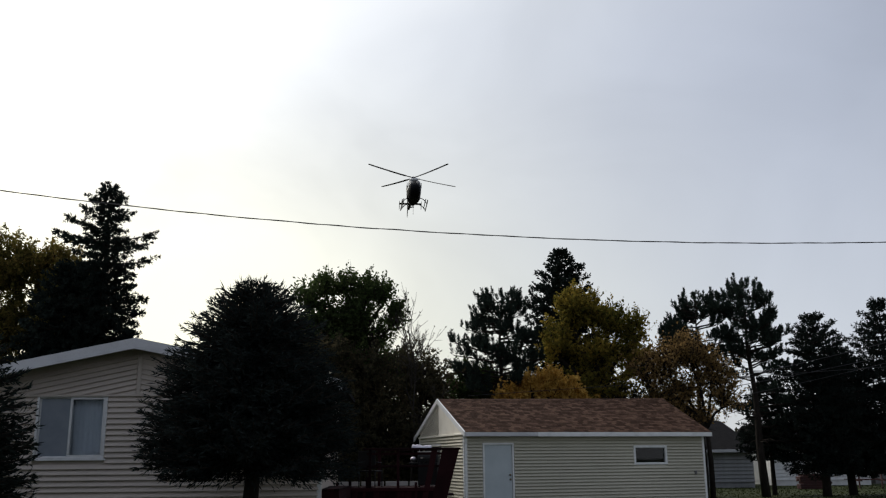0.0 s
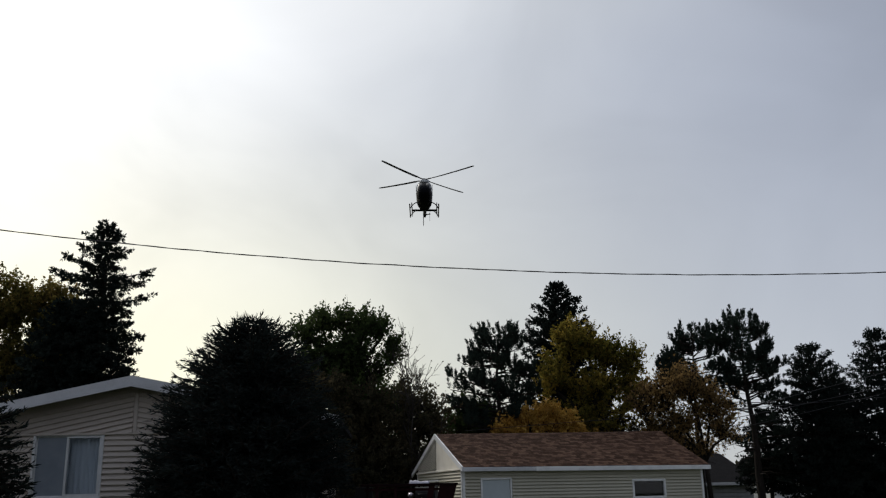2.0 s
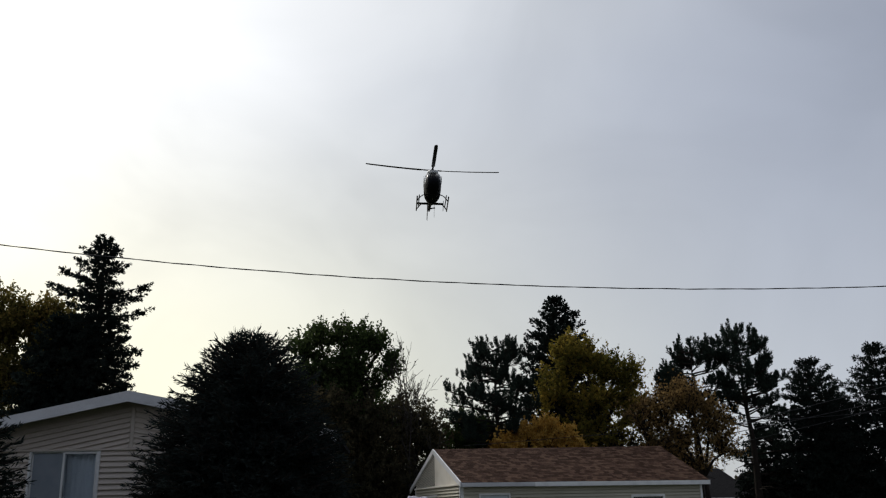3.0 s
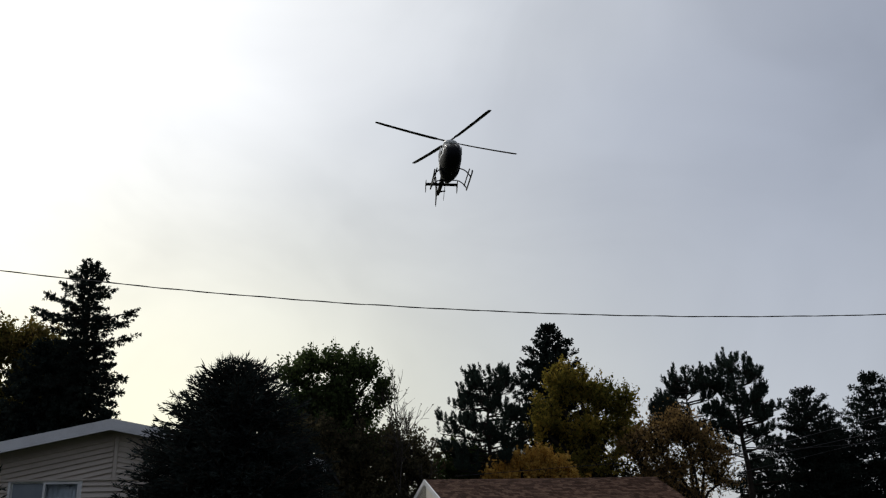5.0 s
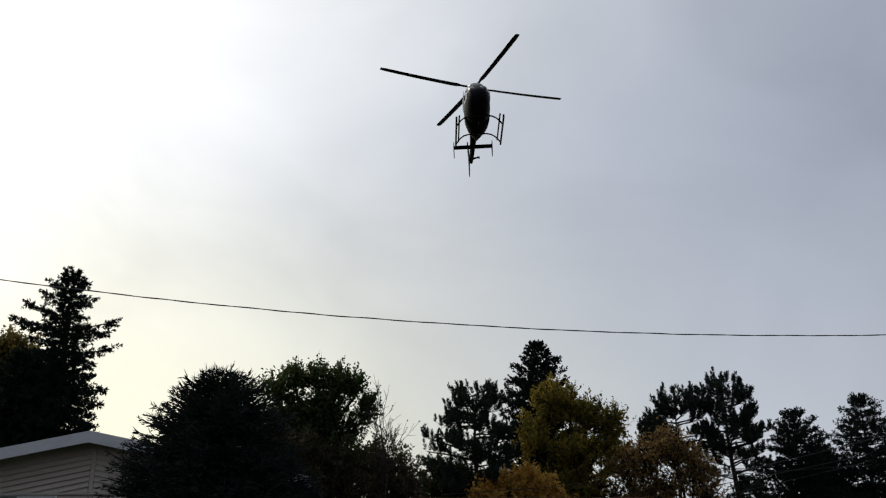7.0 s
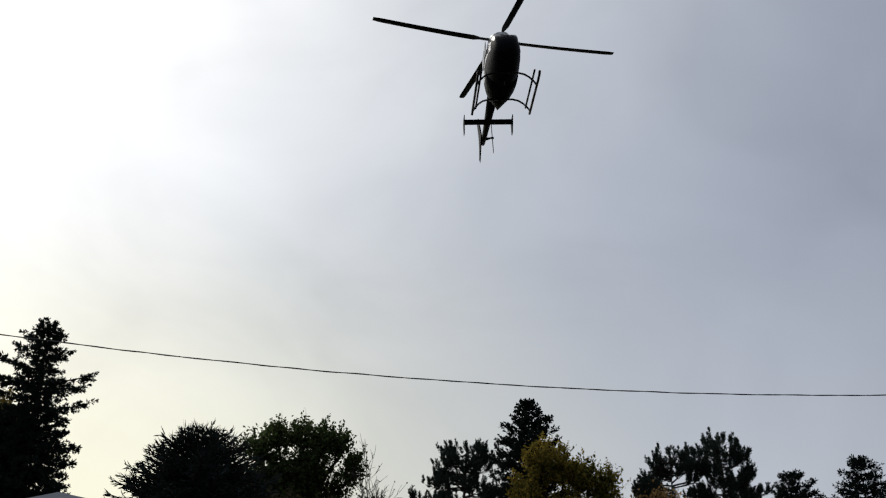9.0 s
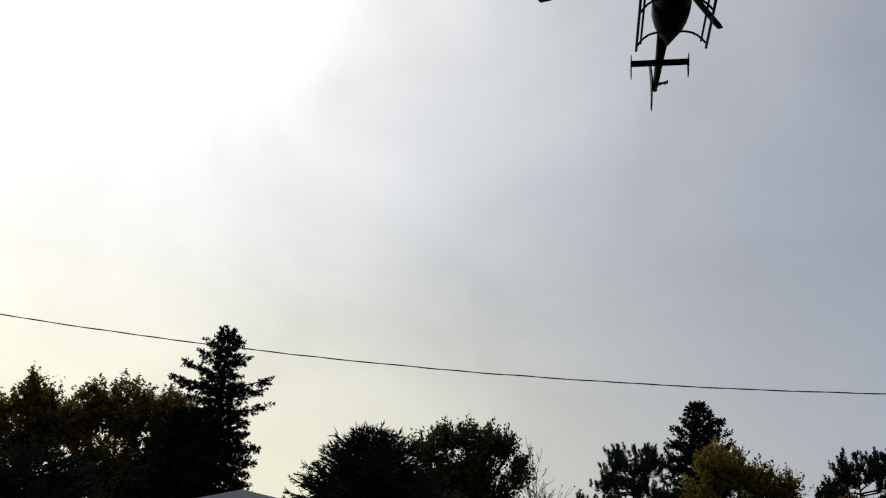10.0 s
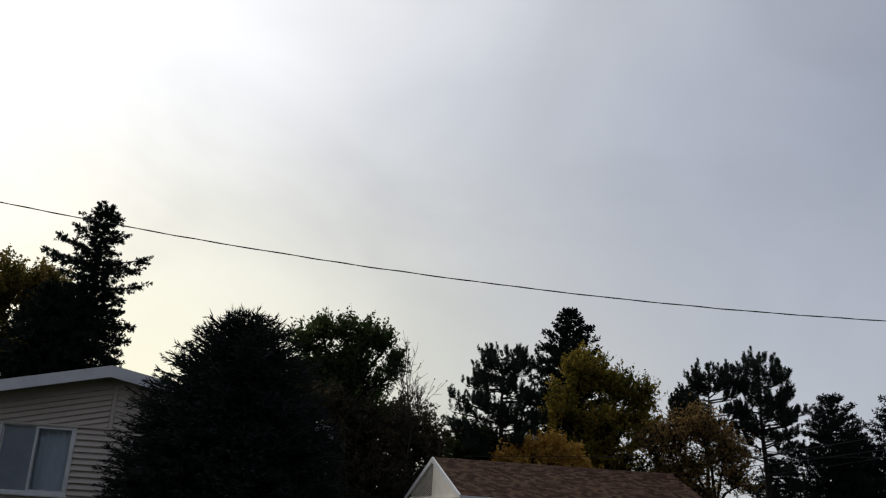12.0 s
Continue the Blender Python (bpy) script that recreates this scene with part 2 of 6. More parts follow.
MAT = dict(
    siding=material("tan_siding", [(0.43, 0.375, 0.325), (0.55, 0.48, 0.42), (0.63, 0.55, 0.485)], 0.5, 1.2, 45, 0.06, objrand=False, stretch=(0.3, 1, 1)),
    gsiding=material("beige_siding", [(0.345, 0.325, 0.265), (0.445, 0.42, 0.34), (0.515, 0.485, 0.395)], 0.5, 1.2, 45, 0.06, stretch=(0.3, 1, 1)),
    # cream, made paler for the sunlight on the garage's left-facing gable
    cream=material("cream_panel", [(0.68, 0.63, 0.54), (0.80, 0.755, 0.665), (0.84, 0.80, 0.72)], 0.5, 2.0, 50, 0.05),
    white=material("white_trim", [(0.60, 0.60, 0.60), (0.74, 0.74, 0.74), (0.80, 0.80, 0.79)], 0.45, 3.0, 50, 0.04),
    fascia=material("grey_white_fascia", [(0.40, 0.40, 0.42), (0.54, 0.54, 0.56), (0.61, 0.61, 0.63)], 0.5, 2.0, 40, 0.04),
    soffit=material("dark_grey_paint", [(0.10, 0.10, 0.10), (0.16, 0.155, 0.15)], 0.6, 3.0, 40, 0.05),
    shingle=material("brown_shingle", [(0.032, 0.0175, 0.012), (0.062, 0.035, 0.025), (0.110, 0.066, 0.047)], 0.95, 14.0, 48, 0.6, island=True, spec=0.06),
    shingle_piece=material("brown_shingle_piece", [(0.032, 0.0175, 0.012), (0.062, 0.035, 0.025), (0.110, 0.066, 0.047)], 0.95, 14.0, 48, 0.6, objrand=True, spec=0.06),
    # pale siding of the outbuilding, greyed to hold the shade of the trees
    shadysiding=material("tree_shaded_siding", [(0.19, 0.195, 0.20), (0.27, 0.275, 0.28), (0.32, 0.325, 0.33)], 0.6, 2.0, 40, 0.05),
    # charcoal, taken to near black for the tree shade over the far roofs
    darkroof=material("charcoal_roof", [(0.006, 0.006, 0.007), (0.016, 0.015, 0.016)], 0.95, 3.0, 150, 0.5, spec=0.05),
    door=material("blue_grey_door", [(0.40, 0.45, 0.48), (0.49, 0.54, 0.57)], 0.4, 2.0, 60, 0.04),
    metal=material("brass_metal", [(0.10, 0.08, 0.05), (0.2, 0.16, 0.1)], 0.4, 8, 80, 0.05, metal=0.9),
    glass=glass_material("window_glass"),
    # dark tint in the glass stands for the unlit garage behind it
    dark_glass=glass_material("dark_tinted_glass", (0.10, 0.11, 0.13)),
    screen=material("insect_screen", [(0.20, 0.23, 0.27), (0.27, 0.30, 0.34)], 0.7, 4, 300, 0.1),
    curtain=material("pale_curtain", [(0.62, 0.66, 0.70), (0.80, 0.82, 0.84)], 0.9, 3.0, 40, 0.2, stretch=(6, 1, 0.5)),
    dark=material("dark_interior", [(0.012, 0.012, 0.014), (0.03, 0.03, 0.033)], 0.9, 3, 40, 0.1),
    # red-brown stain, darkened to near black for the shade of bush and trees
    deck=material("shaded_red_brown_stain", [(0.009, 0.003, 0.004), (0.018, 0.0055, 0.007), (0.030, 0.009, 0.011)], 0.85, 3, 60, 0.3, stretch=(1, 1, 0.4), objrand=True, spec=0.08),
    deckboard=material("pale_grey_board", [(0.34, 0.32, 0.30), (0.50, 0.48, 0.46)], 0.8, 3, 60, 0.3, stretch=(0.3, 1, 1)),
    grill=material("black_enamel", [(0.006, 0.006, 0.0065), (0.014, 0.014, 0.015)], 0.45, 6, 80, 0.05, spec=0.15),
    chrome=material("chrome", [(0.30, 0.28, 0.31), (0.42, 0.40, 0.44)], 0.4, 8, 90, 0.03, metal=1.0),
    cloth=material("pale_tarp", [(0.34, 0.33, 0.40), (0.55, 0.54, 0.60)], 0.85, 6, 60, 0.3),
    bark=material("bark", [(0.010, 0.008, 0.006), (0.021, 0.017, 0.014), (0.040, 0.034, 0.028)], 0.95, 4, 30, 0.9, stretch=(1, 1, 0.25), spec=0.15),
    greybark=material("grey_brown_bark", [(0.03, 0.026, 0.022), (0.06, 0.052, 0.045)], 0.9, 4, 30, 0.6, stretch=(1, 1, 0.4), spec=0.2),
    grass=material("lawn", [(0.016, 0.023, 0.008), (0.030, 0.038, 0.012), (0.046, 0.048, 0.019)], 0.95, 0.7, 18, 0.6, spec=0.1),
    cable=material("cable_jacket", [(0.016, 0.016, 0.018), (0.04, 0.04, 0.042)], 0.7, 5, 60, 0.2),
    heli_dark=material("dark_navy_paint", [(0.004, 0.0045, 0.006), (0.009, 0.0095, 0.013)], 0.6, 2.0, 40, 0.0, spec=0.05),
    heli_pale=material("silver_white_paint", [(0.50, 0.51, 0.53), (0.66, 0.67, 0.68)], 0.35, 2.0, 40, 0.02),
    heli_glass=material("dark_tinted_canopy", [(0.004, 0.005, 0.006), (0.008, 0.009, 0.011)], 0.25, 2, 40, 0.0, wear=0.05, spec=0.25),
    blade=material("black_blade", [(0.004, 0.004, 0.0045), (0.012, 0.012, 0.0125)], 0.5, 3, 60, 0.0, spec=0.12),
    redwood=material("red_wood", [(0.035, 0.012, 0.012), (0.075, 0.024, 0.022)], 0.8, 4, 60, 0.3),
    needles=leaf_material("spruce_needles", [(0.011, 0.015, 0.0145), (0.020, 0.026, 0.025), (0.036, 0.044, 0.041)], 0.1),
    dark_needles=leaf_material("dark_spruce_needles", [(0.009, 0.013, 0.012), (0.018, 0.025, 0.022), (0.029, 0.037, 0.032)], 0.12),
    pine_needles=leaf_material("pine_needles", [(0.014, 0.022, 0.019), (0.027, 0.039, 0.032), (0.042, 0.056, 0.044)], 0.18),
    green=leaf_material("green_leaves", [(0.028, 0.044, 0.016), (0.052, 0.076, 0.028), (0.085, 0.105, 0.038)], 0.45),
    dull=leaf_material("dull_undergrowth_leaves", [(0.034, 0.035, 0.022), (0.060, 0.055, 0.033), (0.100, 0.078, 0.042)], 0.3),
    olive=leaf_material("olive_autumn_leaves", [(0.060, 0.062, 0.018), (0.125, 0.105, 0.030), (0.21, 0.14, 0.042)], 0.55),
    yellow=leaf_material("yellow_green_leaves", [(0.076, 0.084, 0.021), (0.185, 0.152, 0.032), (0.38, 0.262, 0.05)], 0.45),
    orange=leaf_material("orange_yellow_leaves", [(0.32, 0.175, 0.042), (0.56, 0.33, 0.075), (0.68, 0.45, 0.12)], 0.45),
    brown=leaf_material("russet_leaves", [(0.09, 0.065, 0.026), (0.21, 0.135, 0.054), (0.33, 0.21, 0.085)], 0.5),
    grassblade=leaf_material("grass_blades", [(0.013, 0.021, 0.006), (0.020, 0.028, 0.009), (0.028, 0.032, 0.012)], 0.3),
)


# ---- building blocks ----
def part(name, bm, mat, parent=None, label="", smooth=False):
    """Links a bmesh as one mesh object under a thing or part."""
    me = bpy.data.meshes.new(name)
    bm.to_mesh(me)
    bm.free()
    if smooth:
        for p in me.polygons:
            p.use_smooth = True
    for m in (mat if isinstance(mat, (list, tuple)) else [mat]):
        me.materials.append(m)
    ob = new(name, me)
    if parent:
        ob.parent = parent
    if label:
        tagged(ob, label)
    return ob


def thing(name, m, label, category, group="", kind=""):
    ob = new(name)
    ob.empty_display_size = 0.2
    ob.matrix_basis = m
    return tagged(ob, label, category, group, kind)


def box(bm, x0, x1, y0, y1, z0, z1, bevel=0.0, m=None):
    r = bmesh.ops.create_cube(bm, size=1)
    vs = r["verts"]
    bmesh.ops.transform(bm, verts=vs, matrix=Matrix.Translation(((x0 + x1) / 2, (y0 + y1) / 2, (z0 + z1) / 2)) @ Matrix.Diagonal((x1 - x0, y1 - y0, z1 - z0, 1)))
    if bevel:
        es = list({e for v in vs for e in v.link_edges})
        out = bmesh.ops.bevel(bm, geom=es, offset=bevel, segments=1, affect="EDGES", profile=0.5)
        vs = list({v for f in out["faces"] for v in f.verts} | {v for v in vs if v.is_valid})
    if m is not None:
        bmesh.ops.transform(bm, verts=vs, matrix=m)
    return vs


def boxes(*specs, bevel=0.006):
    bm = bmesh.new()
    for s in specs:
        box(bm, *s, bevel=bevel)
    return bm


def prism(bm, outline, y0, y1):
    """A solid with an outline in x and z, from y0 to y1."""
    a = [bm.verts.new((x, y0, z)) for x, z in outline]
    b = [bm.verts.new((x, y1, z)) for x, z in outline]
    n = len(outline)
    bm.faces.new(a)
    bm.faces.new(b[::-1])
    for i in range(n):
        bm.faces.new((a[i], b[i], b[(i + 1) % n], a[(i + 1) % n]))
    bmesh.ops.recalc_face_normals(bm, faces=bm.faces)
    return bm


def tube(path, radii, sides=6):
    """Vertices and faces of a tapered tube along a path."""
    pts = [Vector(p) for p in path]
    V, F = [], []
    for i, p in enumerate(pts):
        d = (pts[min(i + 1, len(pts) - 1)] - pts[max(i - 1, 0)]).normalized()
        u = d.orthogonal().normalized()
        if i and abs(u.dot(last)) < 0.99:
            u = (last - d * last.dot(d)).normalized()
        last = u
        v = d.cross(u)
        for k in range(sides):
            a = 2 * math.pi * k / sides
            V.append(p + (u * math.cos(a) + v * math.sin(a)) * radii[i])
    for i in range(len(pts) - 1):
        for k in range(sides):
            F.append((i * sides + k, i * sides + (k + 1) % sides, (i + 1) * sides + (k + 1) % sides, (i + 1) * sides + k))
    F.append(tuple(range(sides))[::-1])
    F.append(tuple(range((len(pts) - 1) * sides, len(pts) * sides)))
    return V, F


class Soup:
    """Gathers many small pieces into one mesh."""

    def __init__(self):
        self.V, self.F, self.n = [], [], 0

    def add(self, V, F):
        self.V.extend(tuple(v) for v in V)
        self.F.extend(tuple(i + self.n for i in f) for f in F)
        self.n += len(V)

    def quads(self, V4):
        """V4: an array of k quads, shape (k, 4, 3)."""
        k = len(V4)
        idx = (np.arange(k * 4).reshape(k, 4) + self.n).tolist()
        self.V.extend(map(tuple, V4.reshape(-1, 3).tolist()))
        self.F.extend(map(tuple, idx))
        self.n += k * 4

    def ob(self, name, mat, parent=None, label="", smooth=False, kind=""):
        me = bpy.data.meshes.new(name)
        me.from_pydata(self.V, [], self.F)
        me.materials.append(mat)
        if smooth:
            me.shade_smooth()
        o = new(name, me)
        if parent:
            o.parent = parent
        return tagged(o, label, kind=kind)


def tube_ob(name, path, radii, mat, parent=None, label="", sides=8):
    s = Soup()
    s.add(*tube(path, radii if isinstance(radii, (list, tuple)) else [radii] * len(path), sides))
    return s.ob(name, mat, parent, label, smooth=True)


# ---- ground ----
def build_ground():
    bm = bmesh.new()
    bmesh.ops.create_grid(bm, x_segments=60, y_segments=60, size=900)
    for v in bm.verts:
        if max(abs(v.co.x), abs(v.co.y)) > 100:
            v.co.z = 0.0
    ob = part("ground", bm, MAT["grass"])
    tagged(ob, "autumn lawn of dull green grass", "lawn", kind="structure")
    rng = np.random.default_rng(3)
    n = 12000
    x, y = rng.uniform(8, 30, n), rng.uniform(30, 52, n)
    h, a = rng.uniform(0.02, 0.05, n), rng.uniform(0, 6.28, n)
    w = rng.uniform(0.015, 0.04, n)
    lean = rng.normal(0, 0.04, (n, 2))
    dx, dy = np.cos(a) * w, np.sin(a) * w
    q = np.zeros((n, 4, 3))
    q[:, 0] = np.stack([x - dx, y - dy, 0 * x], 1)
    q[:, 1] = np.stack([x + dx, y + dy, 0 * x], 1)
    q[:, 2] = np.stack([x + dx * 0.2 + lean[:, 0], y + dy * 0.2 + lean[:, 1], h], 1)
    q[:, 3] = np.stack([x - dx * 0.2 + lean[:, 0], y - dy * 0.2 + lean[:, 1], h], 1)
    s = Soup()
    s.quads(q)
    g = s.ob("grass", MAT["grassblade"], kind="stuff")
    tagged(g, "short uneven blades of lawn grass", "grass", kind="stuff")


build_ground()


# ---- trees ----
def sprigs(P, D, L, Wd, rng, crossed=True):
    """Pointed blades at P along D, of length L and half-width Wd, crossed in pairs or single, as quads."""
    D = D / np.linalg.norm(D, axis=1, keepdims=True)
    r = rng.normal(size=D.shape)
    U = np.cross(D, r)
    U /= np.linalg.norm(U, axis=1, keepdims=True) + 1e-9
    N = np.cross(D, U)
    L, Wd = L[:, None], Wd[:, None]
    out = []
    for A in (U, N) if crossed else (U,):
        out.append(np.stack([P, P + D * L * 0.45 + A * Wd, P + D * L, P + D * L * 0.45 - A * Wd], 1))
    return np.concatenate(out)


def leaves(P, size, rng, up=0.3):
    """Single leaves at P, turned at random."""
    n = len(P)
    N = rng.normal(size=(n, 3))
    N[:, 2] += up
    N /= np.linalg.norm(N, axis=1, keepdims=True)
    A = np.cross(N, rng.normal(size=(n, 3)))
    A /= np.linalg.norm(A, axis=1, keepdims=True) + 1e-9
    B = np.cross(N, A)
    s = (size * rng.uniform(0.6, 1.3, n))[:, None]
    bend = N * s * 0.18
    return np.stack([P - A * s, P + B * s * 0.55 + bend, P + A * s, P - B * s * 0.55 + bend], 1)


def trunk_path(x0, z1, lean, rng, n=9, wob=0.04):
    pts, off = [], np.zeros(2)
    for i in range(n):
        u = i / (n - 1)
        pts.append((off[0] + lean[0] * u, off[1] + lean[1] * u, z1 * u - (0.05 if i == 0 else 0)))
        off = off + rng.normal(0, wob, 2)
    return pts


def spruce(name, label, x, y, top, low, profile, seed, mat, levels=60, per=6, sprig=0.26, wide=0.05, droop=0.25, trunk_r=0.2, ragged=0.2, lean=(0, 0), shoots=0.0, fill=1.0, group=""):
    """A conifer with whorls of drooping boughs; profile gives the boughs' reach from the lowest (0) to the tip (1)."""
    rng = np.random.default_rng(seed)
    t = thing(name, pose(x, y, 0), label, "tree", group)
    path = trunk_path(0, top, lean, rng, wob=0.02)
    s = Soup()
    s.add(*tube(path, [trunk_r * (1 - 0.94 * i / 8) for i in range(9)], 8))
    tz = np.array(path)
    boughs = []
    for i in range(levels):
        u = (i + rng.uniform(0, 1)) / levels
        z = low + (top - low) * u
        n = max(3, int(per * (1 - 0.45 * u)))
        a0 = rng.uniform(0, 6.28)
        for k in range(n):
            r = np.interp(u, [p[0] for p in profile], [p[1] for p in profile])
            boughs.append((z, a0 + 6.283 * k / n + rng.normal(0, 0.25), r * rng.uniform(1 - ragged * 1.6, 1 + ragged * 0.5), u))
    P, D, L, Wd = [], [], [], []
    for z, az, ln, u in boughs:
        if ln < 0.05:
            continue
        cx, cy = np.interp(z, tz[:, 2], tz[:, 0]), np.interp(z, tz[:, 2], tz[:, 1])
        h = np.array([math.cos(az), math.sin(az), 0])
        side = np.array([-h[1], h[0], 0])
        e0 = -droop + 1.0 * max(0, u - 0.55) + rng.normal(0, 0.1)
        m = 7
        pts = []
        for j in range(m):
            v = j / (m - 1)
            pts.append(np.array([cx, cy, z]) + h * ln * v + np.array([0, 0, 1]) * ln * (math.tan(e0) * v + 0.28 * v * v * (0.6 + droop)))
        if ln > 0.4:
            s.add(*tube(pts, [0.012 + 0.018 * ln * (1 - j / (m - 1)) for j in range(m)], 4))
        pts = np.array(pts)
        nt = max(4, int(fill * ln / 0.11))
        for v in rng.uniform(0.12, 1.0, nt) if nt > 4 else np.linspace(0.2, 1, nt):
            q = np.array([np.interp(v, np.linspace(0, 1, m), pts[:, c]) for c in range(3)])
            fw = pts[min(m - 1, int(v * (m - 1)) + 1)] - pts[int(v * (m - 1) * 0.999)]
            fw = fw / (np.linalg.norm(fw) + 1e-9)
            tl = min(0.9, 0.12 + 0.38 * ln * (1.02 - v))
            for sg in (-1, 1):
                d = fw * 0.75 + side * sg * rng.uniform(0.35, 0.9) + np.array([0, 0, rng.normal(-0.12, 0.22)])
                d /= np.linalg.norm(d)
                k = max(1, int(tl / (sprig * 0.55)))
                for j in range(k):
                    P.append(q + d * tl * j / k)
                    D.append(d + rng.normal(0, 0.28, 3))
                    L.append(sprig * rng.uniform(0.7, 1.3))
                    Wd.append(wide * rng.uniform(0.7, 1.3))
        for _ in range(2):
            P.append(pts[-1] - fw * 0.08)
            D.append(fw + rng.normal(0, 0.2, 3) + np.array([0, 0, shoots]))
            L.append(sprig * rng.uniform(1.0, 1.5))
            Wd.append(wide * 0.8)
        if shoots:
            for _ in range(3):
                P.append(pts[-1] - fw * rng.uniform(0, 0.3 * ln))
                D.append(np.array([h[0] * 0.5, h[1] * 0.5, 0.45 + shoots]) + rng.normal(0, 0.2, 3))
                L.append(sprig * rng.uniform(0.9, 1.5 + 0.4 * u))
                Wd.append(wide * 0.7)
    s.ob("trunk", MAT["bark"], t, smooth=True)
    c = Soup()
    c.quads(sprigs(np.array(P), np.array(D), np.array(L), np.array(Wd), rng, False))
    c.ob("crown", mat, t)
    return t


def brushes(P0, A, ln, rad, k, wide, rng, spread=0.9):
    """Shoots set round with needles: k pointed blades about each axis A from P0, as quads."""
    A = A / np.linalg.norm(A, axis=1, keepdims=True)
    P0, A, ln, rad = (np.repeat(v, k, 0) for v in (P0, A, ln, rad))
    u = rng.uniform(0, 1, len(P0))
    r = rng.normal(size=A.shape)
    r -= A * np.sum(r * A, axis=1, keepdims=True)
    r /= np.linalg.norm(r, axis=1, keepdims=True) + 1e-9
    D = A * (0.45 + 0.6 * u)[:, None] + r * spread
    return sprigs(P0 + A * (ln * u)[:, None], D, rad * rng.uniform(0.7, 1.3, len(P0)) * (1.1 - 0.35 * u), np.full(len(P0), wide * 1.2), rng, False)


def tufted_spruce(name, label, x, y, top, low, profile, seed, mat, levels=50, per=8, shoot=0.3, rad=0.13, k=12, wide=0.02, fill=7.0, droop=0.1, lift=0.15, ragged=0.3, trunk_r=0.2, limbs=(), lean=(0, 0), group=""):
    """A spruce whose boughs end in upturned, clumped shoots. profile: the boughs' reach from the lowest (0) to the tip (1).
    limbs: longer boughs of their own, as height, azimuth, length and rise."""
    rng = np.random.default_rng(seed)
    t = thing(name, pose(x, y, 0), label, "tree", group)
    path = trunk_path(0, top - 0.1, lean, rng, wob=0.02)
    s = Soup()
    s.add(*tube(path, [trunk_r * (1 - 0.95 * i / 8) for i in range(9)], 8))
    tz = np.array(path)
    boughs = []
    for i in range(levels):
        u = (i + rng.uniform(0, 1)) / levels
        z = low + (top - low) * u
        n = max(3, int(per * (1 - 0.5 * u)))
        a0 = rng.uniform(0, 6.28)
        reach = np.interp(u, [p[0] for p in profile], [p[1] for p in profile])
        for q in range(n):
            ln = reach * rng.uniform(1 - ragged * 1.5, 1 + ragged * 0.5)
            boughs.append((z, a0 + 6.283 * q / n + rng.normal(0, 0.25), ln, ln * (-droop + 0.7 * max(0, u - 0.5) + rng.normal(0, 0.1)), 1.0))
    boughs += [(z, radians(az), ln, rise, 1.5) for z, az, ln, rise in limbs]
    P0, A, L = [], [], []
    for z, az, ln, rise, more in boughs:
        if ln < 0.05:
            continue
        c = np.array([np.interp(z, tz[:, 2], tz[:, 0]), np.interp(z, tz[:, 2], tz[:, 1]), z])
        h = np.array([math.cos(az), math.sin(az), 0])
        side = np.array([-h[1], h[0], 0])
        m = 6
        pts = np.array([c + h * ln * v + np.array([0, 0, rise * v + 0.16 * ln * (v * v - v)]) for v in np.linspace(0, 1, m)])
        s.add(*tube(pts, [0.01 + 0.02 * ln * (1 - v) for v in np.linspace(0, 1, m)], 4))
        nb = max(3, int(fill * more * ln))
        v = rng.uniform(0.08, 1.0, nb) ** 0.8
        q = np.stack([np.interp(v, np.linspace(0, 1, m), pts[:, a]) for a in range(3)], 1)
        off = rng.uniform(-1, 1, nb)[:, None] * (0.10 + 0.22 * ln * (1.05 - v))[:, None]
        P0.append(q + side * off + rng.normal(0, 0.03, (nb, 3)))
        A.append(h * 0.75 + side * np.sign(off) * rng.uniform(0.0, 0.6, (nb, 1)) + np.array([0, 0, 1]) * rng.normal(lift, 0.35, (nb, 1)))
        L.append(shoot * rng.uniform(0.6, 1.3, nb))
        P0.append(pts[-1:])
        A.append((h + np.array([0, 0, 0.35 + lift]))[None])
        L.append(np.array([shoot]))
    P0.append(np.array([[tz[-1, 0], tz[-1, 1], top - 0.45]] * 3))
    A.append(np.array([[0, 0, 1.0], [0.12, 0, 1], [-0.12, 0.05, 1]]))
    L.append(np.array([0.4, 0.3, 0.3]))
    P0, A, L = np.concatenate(P0), np.concatenate(A), np.concatenate(L)
    s.ob("trunk", MAT["bark"], t, smooth=True)
    c = Soup()
    c.quads(brushes(P0, A, L, np.full(len(L), rad), k, wide, rng))
    c.ob("crown", mat, t)
    return t


